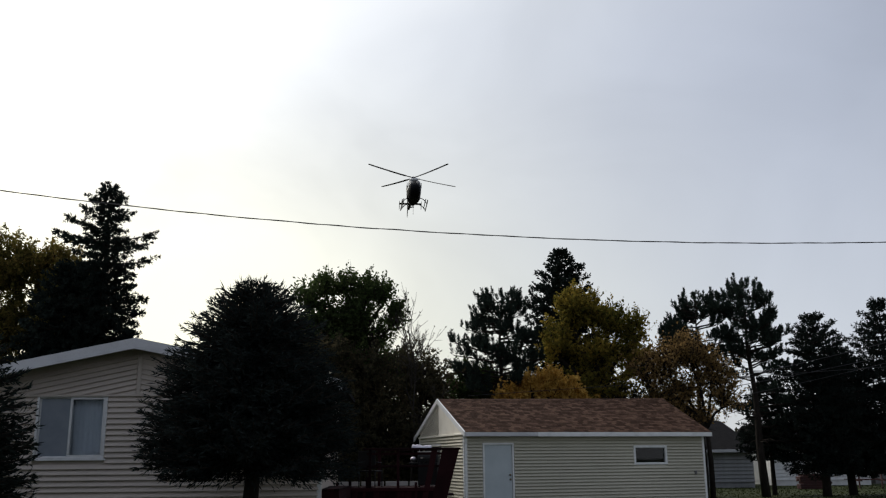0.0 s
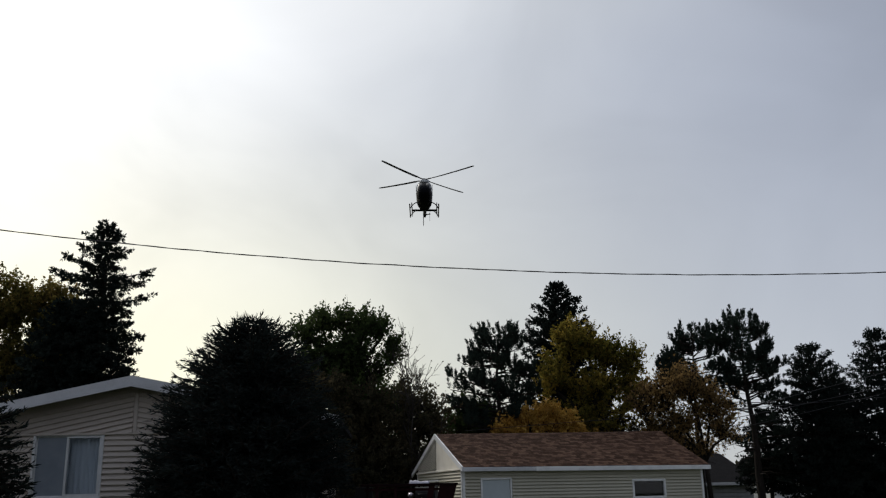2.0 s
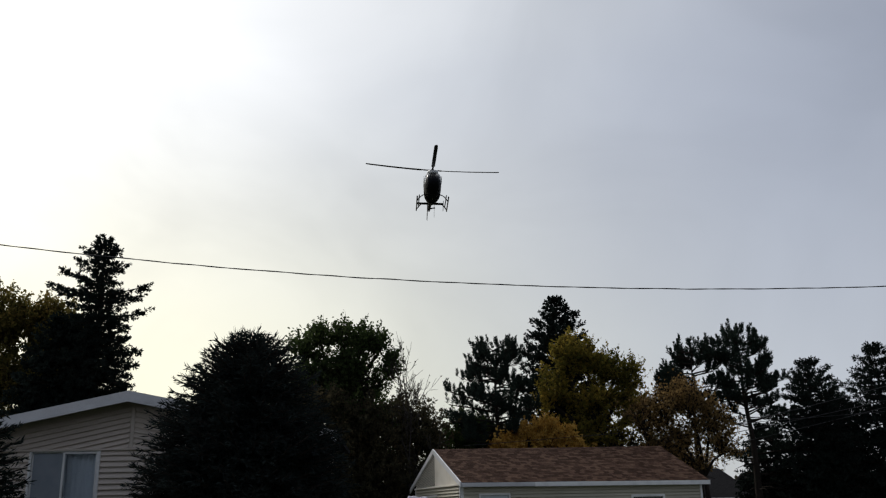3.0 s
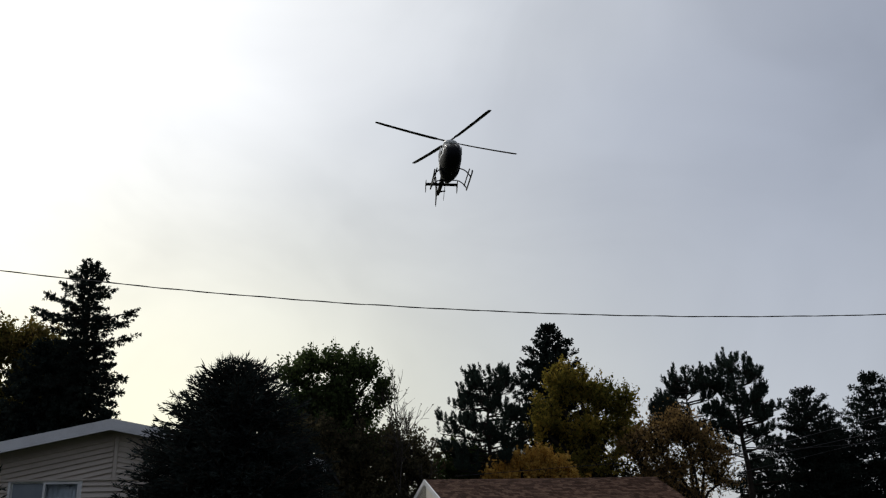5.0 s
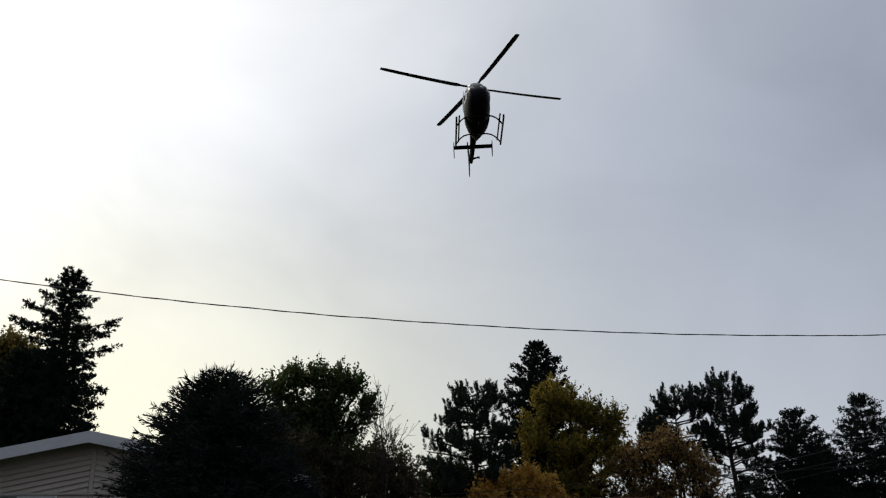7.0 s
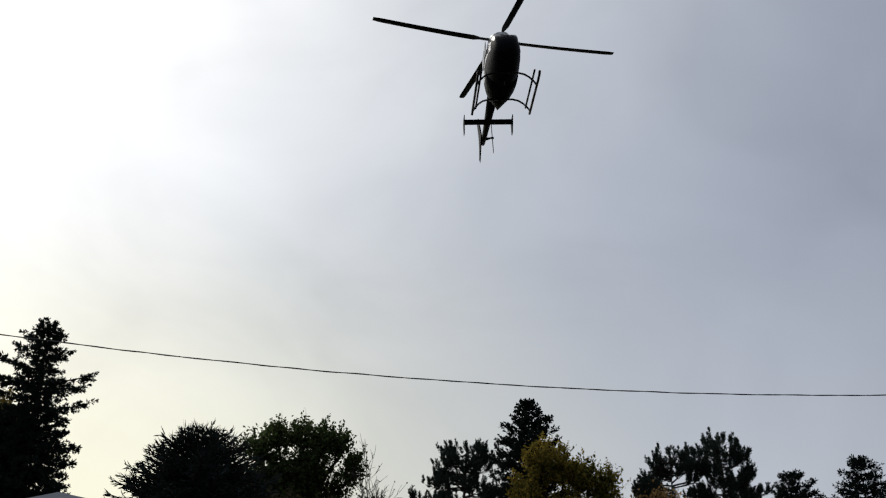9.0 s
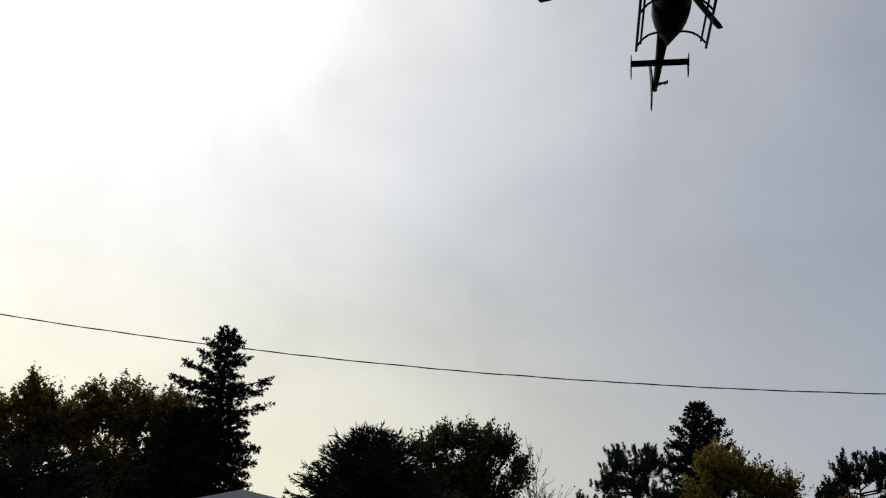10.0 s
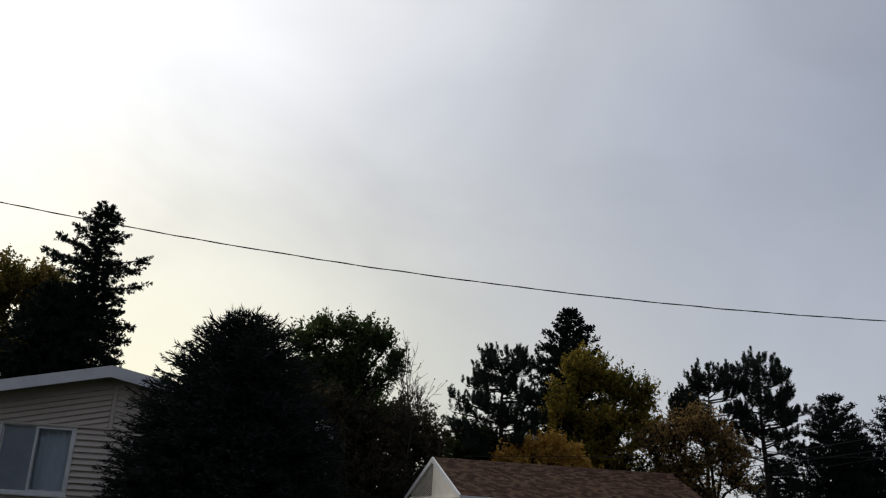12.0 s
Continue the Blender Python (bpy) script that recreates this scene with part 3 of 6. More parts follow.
def pine(name, label, x, y, top, boughs, seed, mat, trunk_r=0.2, lean=(0, 0), dense=1.0, lower_dead=0):
    """A pine: bare limbs fan out into branchlets that end in upright brushes of needles. boughs: (height, azimuth, length, rise, spread)."""
    rng = np.random.default_rng(seed)
    t = thing(name, pose(x, y, 0), label, "tree")
    path = trunk_path(0, top - 0.35, lean, rng, wob=0.05)
    tz = np.array(path)
    s = Soup()
    s.add(*tube(path, [trunk_r * (1 - 0.9 * i / 8) for i in range(9)], 8))
    P0, A = [np.array(path[-1])], [np.array([0.0, 0.0, 1.0])]
    for z, az, ln, rise, cr in boughs:
        a = radians(az)
        c = np.array([np.interp(z, tz[:, 2], tz[:, 0]), np.interp(z, tz[:, 2], tz[:, 1]), z])
        h = np.array([math.cos(a), math.sin(a), 0])
        side = np.array([-h[1], h[0], 0])
        pts = np.array([c + h * ln * v + np.array([0, 0, rise * v ** 1.6 + 0.05 * math.sin(5 * v + z)]) for v in np.linspace(0, 1, 6)])
        s.add(*tube(pts, [0.016 + 0.024 * ln ** 0.5 * (1 - v) for v in np.linspace(0, 1, 6)], 5))
        for _ in range(max(4, int(dense * (5 + 9 * ln)))):
            v = rng.uniform(0.3, 1.0)
            q = np.array([np.interp(v, np.linspace(0, 1, 6), pts[:, i]) for i in range(3)])
            fan = rng.normal(0, 0.75)
            d = h * math.cos(fan) + side * math.sin(fan) + np.array([0, 0, rng.uniform(0.0, 0.5)])
            e = q + d * cr * rng.uniform(0.4, 1.3) * (1.25 - 0.5 * v)
            s.add(*tube([q, (q + e) / 2 - np.array([0, 0, 0.03]), e], [0.014, 0.011, 0.007], 3))
            P0.append(e)
            A.append(d * 0.3 + np.array([0, 0, 1.0]) + rng.normal(0, 0.16, 3))
    for _ in range(lower_dead):
        z, a, ln = rng.uniform(0.2, 0.62) * top, rng.uniform(0, 6.28), rng.uniform(0.4, 1.4)
        cx, cy = np.interp(z, tz[:, 2], tz[:, 0]), np.interp(z, tz[:, 2], tz[:, 1])
        s.add(*tube([(cx, cy, z), (cx + math.cos(a) * ln * 0.6, cy + math.sin(a) * ln * 0.6, z + 0.02), (cx + math.cos(a) * ln, cy + math.sin(a) * ln, z - 0.1 * ln)], [0.03, 0.018, 0.006], 4))
    P0, A = np.array(P0), np.array(A)
    s.ob("trunk", MAT["bark"], t, smooth=True)
    c = Soup()
    c.quads(brushes(P0, A, 0.36 * rng.uniform(0.7, 1.3, len(P0)), np.full(len(P0), 0.15), 56, 0.014, rng, 0.6))
    c.ob("crown", mat, t)
    return t


def bare_tree(name, label, x, y, height, seed, mat):
    """A thin young tree without leaves but for a few: stems fork again and again into fine twigs."""
    rng = np.random.default_rng(seed)
    t = thing(name, pose(x, y, 0), label, "tree")
    s, P = Soup(), []

    def grow(p, d, ln, r, depth):
        m = p + d * ln * 0.5 + rng.normal(0, 0.03 * ln, 3)
        e = p + d * ln + rng.normal(0, 0.05 * ln, 3)
        s.add(*tube([p, m, e], [r, r * 0.85, r * 0.62], 5 if depth < 2 else 3))
        if depth == 5:
            if rng.uniform() < 0.35:
                P.append(e)
            return
        for i in range((3, 4, 4, 4, 3)[depth]):
            w = rng.uniform(0.45, 1.0) if i else 1.0
            q = p + (e - p) * w
            nd = d + rng.normal(0, 0.16 if i == 0 else 0.42, 3) + np.array([0, 0, 0.12])
            grow(q, nd / np.linalg.norm(nd), ln * (0.72 if i == 0 else rng.uniform(0.45, 0.7)), max(0.009, r * (0.66 if i == 0 else 0.5)), depth + 1)

    grow(np.array([0, 0, -0.05]), np.array([0.0, 0.0, 1.0]), height * 0.38, 0.05, 0)
    s.ob("trunk", MAT["greybark"], t, smooth=True)
    c = Soup()
    c.quads(leaves(np.array(P), 0.045, rng))
    c.ob("leaves", mat, t)
    return t


def round_boughs(rng, z0, z1, reach, n, cr=0.5, flat=0.1, azs=None):
    """Boughs of a round-headed pine; reach is a list of (height share, length)."""
    out = []
    for i in range(n):
        u = (i + rng.uniform(0, 1)) / n
        ln = np.interp(u, [r[0] for r in reach], [r[1] for r in reach]) * rng.uniform(0.65, 1.08)
        out.append((z0 + (z1 - z0) * u * 0.96, rng.uniform(0, 360) if azs is None else azs[i % len(azs)] + rng.normal(0, 20), ln, flat * ln + 0.5 * ln * max(0, u - 0.5), cr * rng.uniform(0.7, 1.15)))
    return out


def broadleaf(name, label, x, y, blobs, seed, mat, leaf=0.07, count=9000, trunk_r=0.16, fork=0.35, bark="bark", upright=0.5, twigs=60, spray=0.24, category="tree", group=""):
    """A broad-leaved tree or shrub: limbs reach into the masses of the crown, twigs from the limbs, leaves in sprays
    along the twigs. blobs: (x, y, z, rx, ry, rz, weight) from the foot of the trunk."""
    rng = np.random.default_rng(seed)
    t = thing(name, pose(x, y, 0), label, category, group)
    s = Soup()
    top = max(b[2] for b in blobs)
    zf = min(b[2] - b[5] for b in blobs) + fork * (top - min(b[2] - b[5] for b in blobs))
    zf = max(0.25, zf)
    lead = max(blobs, key=lambda b: b[2])
    base = [(0, 0, -0.05), (0.02, 0, zf * 0.5), (0.3 * lead[0] * 0.3, 0.3 * lead[1] * 0.3, zf)]
    s.add(*tube(base, [trunk_r, trunk_r * 0.85, trunk_r * 0.7], 8))
    fk = np.array(base[-1])
    P, SP, SD, SL = [], [], [], []
    tot = sum(b[6] for b in blobs)
    ns = 6
    for bx, by, bz, rx, ry, rz, wt in blobs:
        c = np.array([bx, by, bz])
        st = fk if bz > zf else np.array([0, 0, max(0.15, bz * 0.5)])
        low = c - np.array([0, 0, rz * 0.55])
        mid = (st + low) / 2 + np.array([0, 0, 0.1 * abs(bz - zf)]) + rng.normal(0, 0.08, 3)
        limb = [st, mid, low, c + np.array([rng.normal(0, 0.1), rng.normal(0, 0.1), rz * 0.55])]
        s.add(*tube(limb, [trunk_r * 0.55, trunk_r * 0.4, trunk_r * 0.28, 0.012], 6))
        la = np.array(limb)
        n = max(6, int(twigs * wt / tot * len(blobs) ** 0.5))
        per = max(3, int(count * wt / tot / n / ns))
        for _ in range(n):
            g = rng.normal(0, 1, 3)
            g = g / np.linalg.norm(g) * rng.uniform(0.2, 1.0) ** 0.45
            tip = c + g * np.array([rx, ry, rz])
            tip[2] += upright * rz * 0.2 * rng.uniform(0, 1)
            tip[2] = max(tip[2], 0.05 + rng.uniform(0, 0.2))
            v = rng.uniform(0.35, 1.0)
            j = 1 + v * 1.99
            a = la[int(j)] + (la[min(3, int(j) + 1)] - la[int(j)]) * (j - int(j))
            b = (a + tip) / 2 + np.array([0, 0, -0.08 * np.linalg.norm(tip - a)]) + rng.normal(0, 0.05, 3)
            s.add(*tube([a, b, tip], [0.022, 0.014, 0.005], 4))
            # side shoots sweep outwards and up, with leaves close along them
            w = rng.uniform(0.35, 1.0, ns)[:, None]
            q = np.where(w < 0.5, a + (b - a) * w * 2, b + (tip - b) * (w * 2 - 1))
            d = (tip - b) / (np.linalg.norm(tip - b) + 1e-6) * 0.8 + np.array([0, 0, 0.55 * upright]) + rng.normal(0, 0.42, (ns, 3))
            d /= np.linalg.norm(d, axis=1, keepdims=True)
            ln = spray * rng.uniform(0.9, 2.6, ns)
            SP.append(q)
            SD.append(d)
            SL.append(ln)
            u = rng.uniform(0.05, 1.05, (ns, per))
            P.append((q[:, None] + d[:, None] * (ln[:, None] * u)[:, :, None] + rng.normal(0, 0.045, (ns, per, 3))).reshape(-1, 3))
    s.quads(sprigs(np.concatenate(SP), np.concatenate(SD), np.concatenate(SL), np.full(len(SP) * ns, 0.009), rng, False))
    P = np.concatenate(P)
    P = P[P[:, 2] > 0.03]
    s.ob("trunk", MAT[bark], t, smooth=True)
    c = Soup()
    c.quads(leaves(P, leaf, rng))
    c.ob("crown", mat, t)
    return t


def build_trees():
    rg = np.random.default_rng(11)
    # the broad blue spruce in front of the house
    spruce("spruce_tree", "dense broad blue-green spruce on the lawn before the house", -3.85, 18.5, 5.22, 1.62,
           [(0, 2.1), (0.12, 2.18), (0.3, 2.12), (0.5, 1.84), (0.7, 1.36), (0.82, 0.96), (0.91, 0.58), (0.97, 0.3), (1, 0.1)], 4, MAT["needles"],
           levels=74, per=14, sprig=0.125, wide=0.013, droop=0.22, trunk_r=0.19, ragged=0.12, shoots=0.3, fill=1.4)
    # conifer shrubs at the near corner of the house
    spruce("spruce_tree", "dark bushy spruce at the corner of the house", -9.1, 16.0, 4.2, 0.3,
           [(0, 1.8), (0.2, 1.92), (0.5, 1.78), (0.65, 1.6), (0.8, 1.22), (0.93, 0.74), (1, 0.3)], 9, MAT["dark_needles"],
           levels=52, per=13, sprig=0.13, wide=0.018, fill=0.95, droop=0.12, trunk_r=0.16, ragged=0.07, shoots=0.2, group="spruces beside the house")
    spruce("spruce_tree", "dark bushy spruce in a row beside the house", -12.4, 16.6, 3.95, 0.3,
           [(0, 1.9), (0.3, 2.0), (0.6, 1.7), (0.85, 1.1), (1, 0.3)], 10, MAT["dark_needles"],
           levels=44, per=11, sprig=0.14, wide=0.019, fill=1.1, droop=0.12, trunk_r=0.16, ragged=0.1, shoots=0.2, group="spruces beside the house")
    # the tall ragged spruce behind the house
    tufted_spruce("spruce_tree", "tall ragged dark spruce with long boughs behind the house", -10.85, 28.2, 10.56, 3.0,
                  [(0, 1.5), (0.35, 1.1), (0.55, 0.78), (0.68, 0.62), (0.8, 0.5), (0.9, 0.36), (0.96, 0.24), (1, 0.06)], 21, MAT["dark_needles"],
                  levels=64, per=8, shoot=0.18, rad=0.115, k=20, wide=0.017, fill=12.0, droop=0.22, lift=-0.05, ragged=0.4,
                  limbs=[(9.9, 180, 0.62, 0.27), (9.85, 10, 0.42, 0.25), (9.46, 178, 0.8, 0.36), (9.42, 2, 0.72, 0.14), (9.0, 182, 1.22, 0.46), (8.9, 160, 0.9, 0.4), (8.45, 180, 1.6, 0.56),
                         (8.4, 195, 1.3, 0.3), (8.2, 175, 0.95, 0.1), (8.62, 0, 1.5, 0.25), (8.5, 15, 1.25, 0.1), (8.3, 345, 0.95, 0.0), (7.8, 2, 1.55, 0.26), (7.6, 350, 0.95, -0.2), (7.35, 8, 0.85, -0.2),
                         (7.0, 355, 0.9, -0.3), (6.75, 0, 1.3, -0.05), (6.6, 6, 1.2, -0.35), (6.3, 355, 1.05, -0.4), (6.0, 5, 1.1, -0.4)])
    tufted_spruce("spruce_tree", "dense dark spruce beside a taller one behind the house", -12.25, 29.0, 8.0, 0.5,
                  [(0, 1.9), (0.4, 1.55), (0.7, 1.25), (0.88, 0.9), (1, 0.35)], 22, MAT["dark_needles"],
                  levels=56, per=11, shoot=0.22, rad=0.15, k=12, wide=0.034, fill=9.0, droop=0.15, trunk_r=0.18, ragged=0.2)
    # broad-leaved trees left of the house
    broadleaf("broadleaf_tree", "large olive-green autumn tree behind the house", -17.3, 34.0,
              [(-1.7, 0, 8.6, 0.6, 0.9, 1.3, 1), (-0.9, 0, 8.9, 0.6, 0.9, 1.3, 1.1), (0, 0.3, 9.1, 0.65, 0.9, 1.3, 1.2), (0.9, 0, 8.9, 0.65, 0.9, 1.3, 1.2), (1.8, 0.2, 8.6, 0.7, 0.9, 1.3, 1.2), (2.7, 0, 8.4, 0.8, 0.9, 1.5, 1.2), (3.6, 0, 7.7, 0.8, 0.9, 1.4, 1.1),
               (0, 0, 6.8, 2.2, 1.8, 1.3, 3.4), (2.6, 0, 6.5, 2.0, 1.8, 1.4, 4.4), (0.6, 0, 4.8, 2.8, 2, 1.6, 2.6), (3.4, 0, 4.8, 2.0, 1.8, 1.6, 2.6), (-1.4, 0, 5.6, 1.4, 1.6, 1.3, 1.6)],
              31, MAT["olive"], leaf=0.072, count=82000, trunk_r=0.15, twigs=330, spray=0.24, upright=1.3)
    broadleaf("broadleaf_tree", "olive-green autumn tree with upswept boughs behind the house", -21.2, 34.0,
              [(0.3, 0, 9.4, 0.6, 0.9, 1.2, 1.2), (1.1, 0, 9.0, 0.6, 0.9, 1.2, 1.1), (-0.9, 0, 8.7, 0.75, 0.9, 1.0, 1.1), (0.6, 0, 7.8, 1.4, 1.3, 1.0, 1.5), (-1.5, 0, 7.2, 1.1, 1.1, 0.55, 1.0), (-0.6, 0, 6.4, 1.6, 1.4, 0.9, 1.4), (0.8, 0, 5.4, 2.0, 1.8, 1.5, 1.6)],
              32, MAT["olive"], leaf=0.072, count=32000, trunk_r=0.14, twigs=200, spray=0.24, upright=1.1)
    broadleaf("broadleaf_tree", "sparse leafy young tree at the edge of the garden", -22.9, 30.0,
              [(0, 0, 6.2, 1.6, 1.5, 1.2, 2), (-1.5, 0, 5.4, 1.3, 1.3, 1.0, 1.3), (1.6, 0, 5.5, 1.3, 1.2, 0.9, 1.3), (0, 0, 4.0, 2.6, 2, 1.6, 3)],
              33, MAT["green"], leaf=0.065, count=15000, trunk_r=0.14, twigs=170, spray=0.32, upright=1.2)
    # behind the garden
    broadleaf("broadleaf_tree", "tall green broad-leaved tree with an open crown", -3.9, 37.0,
              [(-1.65, 0, 8.25, 0.6, 0.9, 0.75, 1.0), (-0.95, 0.2, 8.7, 0.5, 0.8, 0.6, 0.9), (-0.1, 0, 8.75, 0.5, 0.8, 0.6, 0.9), (0.75, 0.2, 8.6, 0.5, 0.8, 0.65, 1.0), (1.45, 0, 8.35, 0.5, 0.8, 0.65, 0.8), (1.95, 0, 7.5, 0.5, 0.8, 0.6, 0.8),
               (-1.2, 0, 7.2, 1.0, 1.1, 0.9, 2.0), (0.3, 0, 7.7, 0.9, 1.1, 0.8, 1.4), (1.0, 0, 6.7, 1.0, 1.1, 0.8, 1.4), (0.0, 0, 6.9, 0.9, 1.0, 0.75, 1.8), (-0.2, 0.3, 5.9, 1.2, 1.1, 0.8, 1.6), (-1.0, 0, 6.1, 1.4, 1.4, 0.9, 1.8), (-1.9, 0, 6.3, 0.8, 1.0, 0.8, 1.0), (0.5, 0, 5.3, 1.8, 1.5, 1.0, 2.0), (0.2, 0, 4.0, 2.2, 1.8, 1.2, 2)],
              41, MAT["green"], leaf=0.075, count=36000, trunk_r=0.2, twigs=230, spray=0.27, upright=0.9)
    bare_tree("bare_tree", "thin nearly leafless young tree with fine pale twigs", -1.25, 36.0, 7.7, 42, MAT["dull"])
    for i, (x, y, z, r, m) in enumerate([(-2.7, 35.8, 4.6, 1.3, "dull"), (-0.9, 37.4, 4.5, 1.5, "dull"), (1.0, 39.3, 4.6, 1.5, "green"), (-4.8, 35.3, 5.2, 1.7, "dull"), (-7.0, 36, 5.2, 1.9, "green"), (-1.4, 38.8, 5.0, 1.7, "dull"), (2.6, 40.0, 4.2, 1.6, "dull"), (-3.4, 39.0, 5.6, 1.8, "green"), (-9.4, 37.0, 5.0, 1.9, "dull"), (7.8, 38.5, 3.5, 1.6, "dull"), (9.2, 38.6, 3.5, 1.3, "dull")]):
        broadleaf("undergrowth_shrub", "tall dull brown-green shrub in the wooded edge", x, y,
                  [(0, 0, z * 1.03, r, r, z * 0.28, 1.6), (0.3, 0, z * 0.62, r * 1.25, r, z * 0.32, 2), (-0.3, 0, z * 0.3, r * 1.3, r, z * 0.28, 1.6)],
                  50 + i, MAT[m], leaf=0.072, count=18000, trunk_r=0.1, twigs=130, spray=0.26, category="shrub", group="undergrowth behind the garden")
    b = round_boughs(rg, 4.2, 8.55, [(0, 1.9), (0.2, 1.7), (0.4, 1.5), (0.7, 1.35), (0.9, 0.9), (1, 0.35)], 62, 0.48, 0.06)
    b += [(5.9, 180, 2.15, 0.75, 0.4), (5.6, 176, 2.0, 0.4, 0.4), (5.0, 190, 1.9, 0.2, 0.45), (6.1, 5, 1.3, 0.3, 0.4)]
    pine("pine_tree", "round-headed dark pine with layered lower boughs", 2.55, 38.0, 8.7, b, 61, MAT["pine_needles"], trunk_r=0.19, dense=0.75)
    tufted_spruce("spruce_tree", "pointed dense dark spruce above an autumn maple", 5.74, 41.5, 11.25, 0.6,
                  [(0, 2.2), (0.4, 2.0), (0.62, 1.75), (0.76, 1.45), (0.86, 1.05), (0.94, 0.5), (0.98, 0.2), (1, 0.04)], 62, MAT["dark_needles"],
                  levels=72, per=10, shoot=0.25, rad=0.14, k=14, wide=0.032, fill=8.5, droop=0.0, lift=0.35, ragged=0.22)
    broadleaf("maple_tree", "yellow-green autumn maple behind the garage", 6.45, 38.6,
              [(-0.75, 0, 7.9, 0.75, 1.0, 1.0, 1.3), (0.15, 0.2, 7.75, 0.7, 1.0, 0.85, 1.1), (0.9, 0, 7.45, 0.85, 1.1, 0.8, 1.3), (1.9, 0, 7.0, 0.7, 1, 0.85, 1.0), (-1.5, 0, 6.5, 0.75, 1.1, 1.0, 1.1), (0.4, 0, 6.1, 1.7, 1.4, 0.95, 2.0), (2.0, 0, 5.6, 0.85, 1.1, 0.85, 1.1), (0.2, 0, 4.6, 2.3, 1.6, 1.0, 2.2), (0.2, 0, 3.2, 2.4, 1.6, 1.1, 1.6)],
              63, MAT["yellow"], leaf=0.075, count=29000, trunk_r=0.2, twigs=250, spray=0.22, upright=1.1)
    broadleaf("orange_shrub", "low orange-yellow autumn shrub just behind the garage roof", 4.1, 37.1,
              [(-1.2, 0, 3.95, 0.75, 0.6, 0.75, 1.2), (-0.4, 0, 4.25, 0.7, 0.6, 0.75, 1.3), (0.4, 0, 4.4, 0.7, 0.6, 0.75, 1.4), (1.1, 0, 4.1, 0.7, 0.6, 0.7, 1.2), (1.5, 0, 3.6, 0.6, 0.6, 0.6, 0.8), (0, 0, 2.9, 1.9, 0.6, 1.0, 1.6)],
              64, MAT["orange"], leaf=0.075, count=16000, trunk_r=0.08, twigs=130, spray=0.22, upright=1.2, category="shrub")
    broadleaf("russet_tree", "thin russet-brown tree, half its leaves gone", 10.5, 36.0,
              [(-1.5, 0, 5.3, 0.8, 0.9, 0.9, 1.1), (-0.5, 0, 5.7, 0.8, 0.9, 0.8, 1.2), (0.3, 0, 4.9, 0.9, 0.9, 0.8, 1.3), (0.7, 0, 4.0, 0.85, 0.9, 0.8, 1.1), (-1.0, 0, 4.2, 1.1, 1, 0.8, 1.2), (-1.8, 0, 3.4, 0.9, 0.9, 0.8, 0.9), (-2.3, 0, 4.9, 0.7, 0.8, 0.9, 0.8), (-0.9, 0, 3.0, 1.0, 0.8, 0.6, 1.1)],
              65, MAT["brown"], leaf=0.068, count=8500, trunk_r=0.12, twigs=210, spray=0.28, upright=1.0, fork=0.1)
    b = round_boughs(rg, 5.3, 8.2, [(0, 1.0), (0.35, 1.3), (0.7, 1.2), (0.9, 0.7), (1, 0.3)], 40, 0.42, 0.3)
    pine("pine_tree", "open-crowned pine with tufted boughs", 10.95, 38.5, 8.4, b, 66, MAT["pine_needles"], trunk_r=0.14, dense=0.9, lower_dead=6)
    b = round_boughs(rg, 5.2, 8.85, [(0, 1.2), (0.3, 1.5), (0.5, 1.6), (0.7, 1.2), (0.85, 0.6), (1, 0.15)], 44, 0.38, 0.28)
    b += [(5.0, 0, 1.3, 0.3, 0.35), (4.8, 185, 1.0, 0.1, 0.35), (4.1, 20, 1.0, 0.1, 0.3), (3.7, 340, 1.1, 0.0, 0.34), (3.3, 200, 0.8, 0.0, 0.32), (2.9, 15, 0.9, -0.1, 0.36), (3.3, 60, 0.9, 0.0, 0.36)]
    pine("pine_tree", "tall open pine with dead snags on its lower trunk", 13.28, 38.0, 9.05, b, 67, MAT["pine_needles"], trunk_r=0.2, dense=0.9, lower_dead=34, lean=(-0.3, 0))
    for lab, x, y, top, low, prof, seed, rag in (
            ("dark full spruce reaching to the lawn", 15.9, 38.3, 7.5, 1.0, [(0, 1.3), (0.15, 1.75), (0.4, 1.85), (0.65, 1.5), (0.8, 1.15), (0.92, 0.7), (1, 0.12)], 68, 0.3),
            ("dark pointed spruce with stepped boughs", 18.75, 38.0, 8.1, 0.95, [(0, 1.3), (0.3, 2.0), (0.6, 1.6), (0.8, 1.05), (0.93, 0.5), (1, 0.08)], 69, 0.36),
            ("dark broad spruce at the end of the row", 21.6, 38.6, 7.4, 0.9, [(0, 1.9), (0.4, 1.6), (0.7, 1.1), (1, 0.12)], 70, 0.3),
            ("dark narrow spruce between two taller ones", 17.4, 39.2, 6.1, 0.95, [(0, 1.4), (0.4, 1.55), (0.75, 1.1), (1, 0.15)], 73, 0.3)):
        tufted_spruce("spruce_tree", lab, x, y, top, low, prof, seed, MAT["dark_needles"], group="row of spruces", levels=52, per=9, shoot=0.26, rad=0.14, k=16, wide=0.021, fill=8.0, droop=0.08, lift=0.35, ragged=rag)
    tufted_spruce("spruce_tree", "low dark spruce under the tall pines", 14.35, 40.0, 5.0, 1.6,
                  [(0, 1.0), (0.3, 1.15), (0.7, 0.8), (1, 0.1)], 71, MAT["dark_needles"], levels=30, per=9, shoot=0.26, rad=0.15, k=12, wide=0.028, fill=6.0, ragged=0.3, trunk_r=0.12)
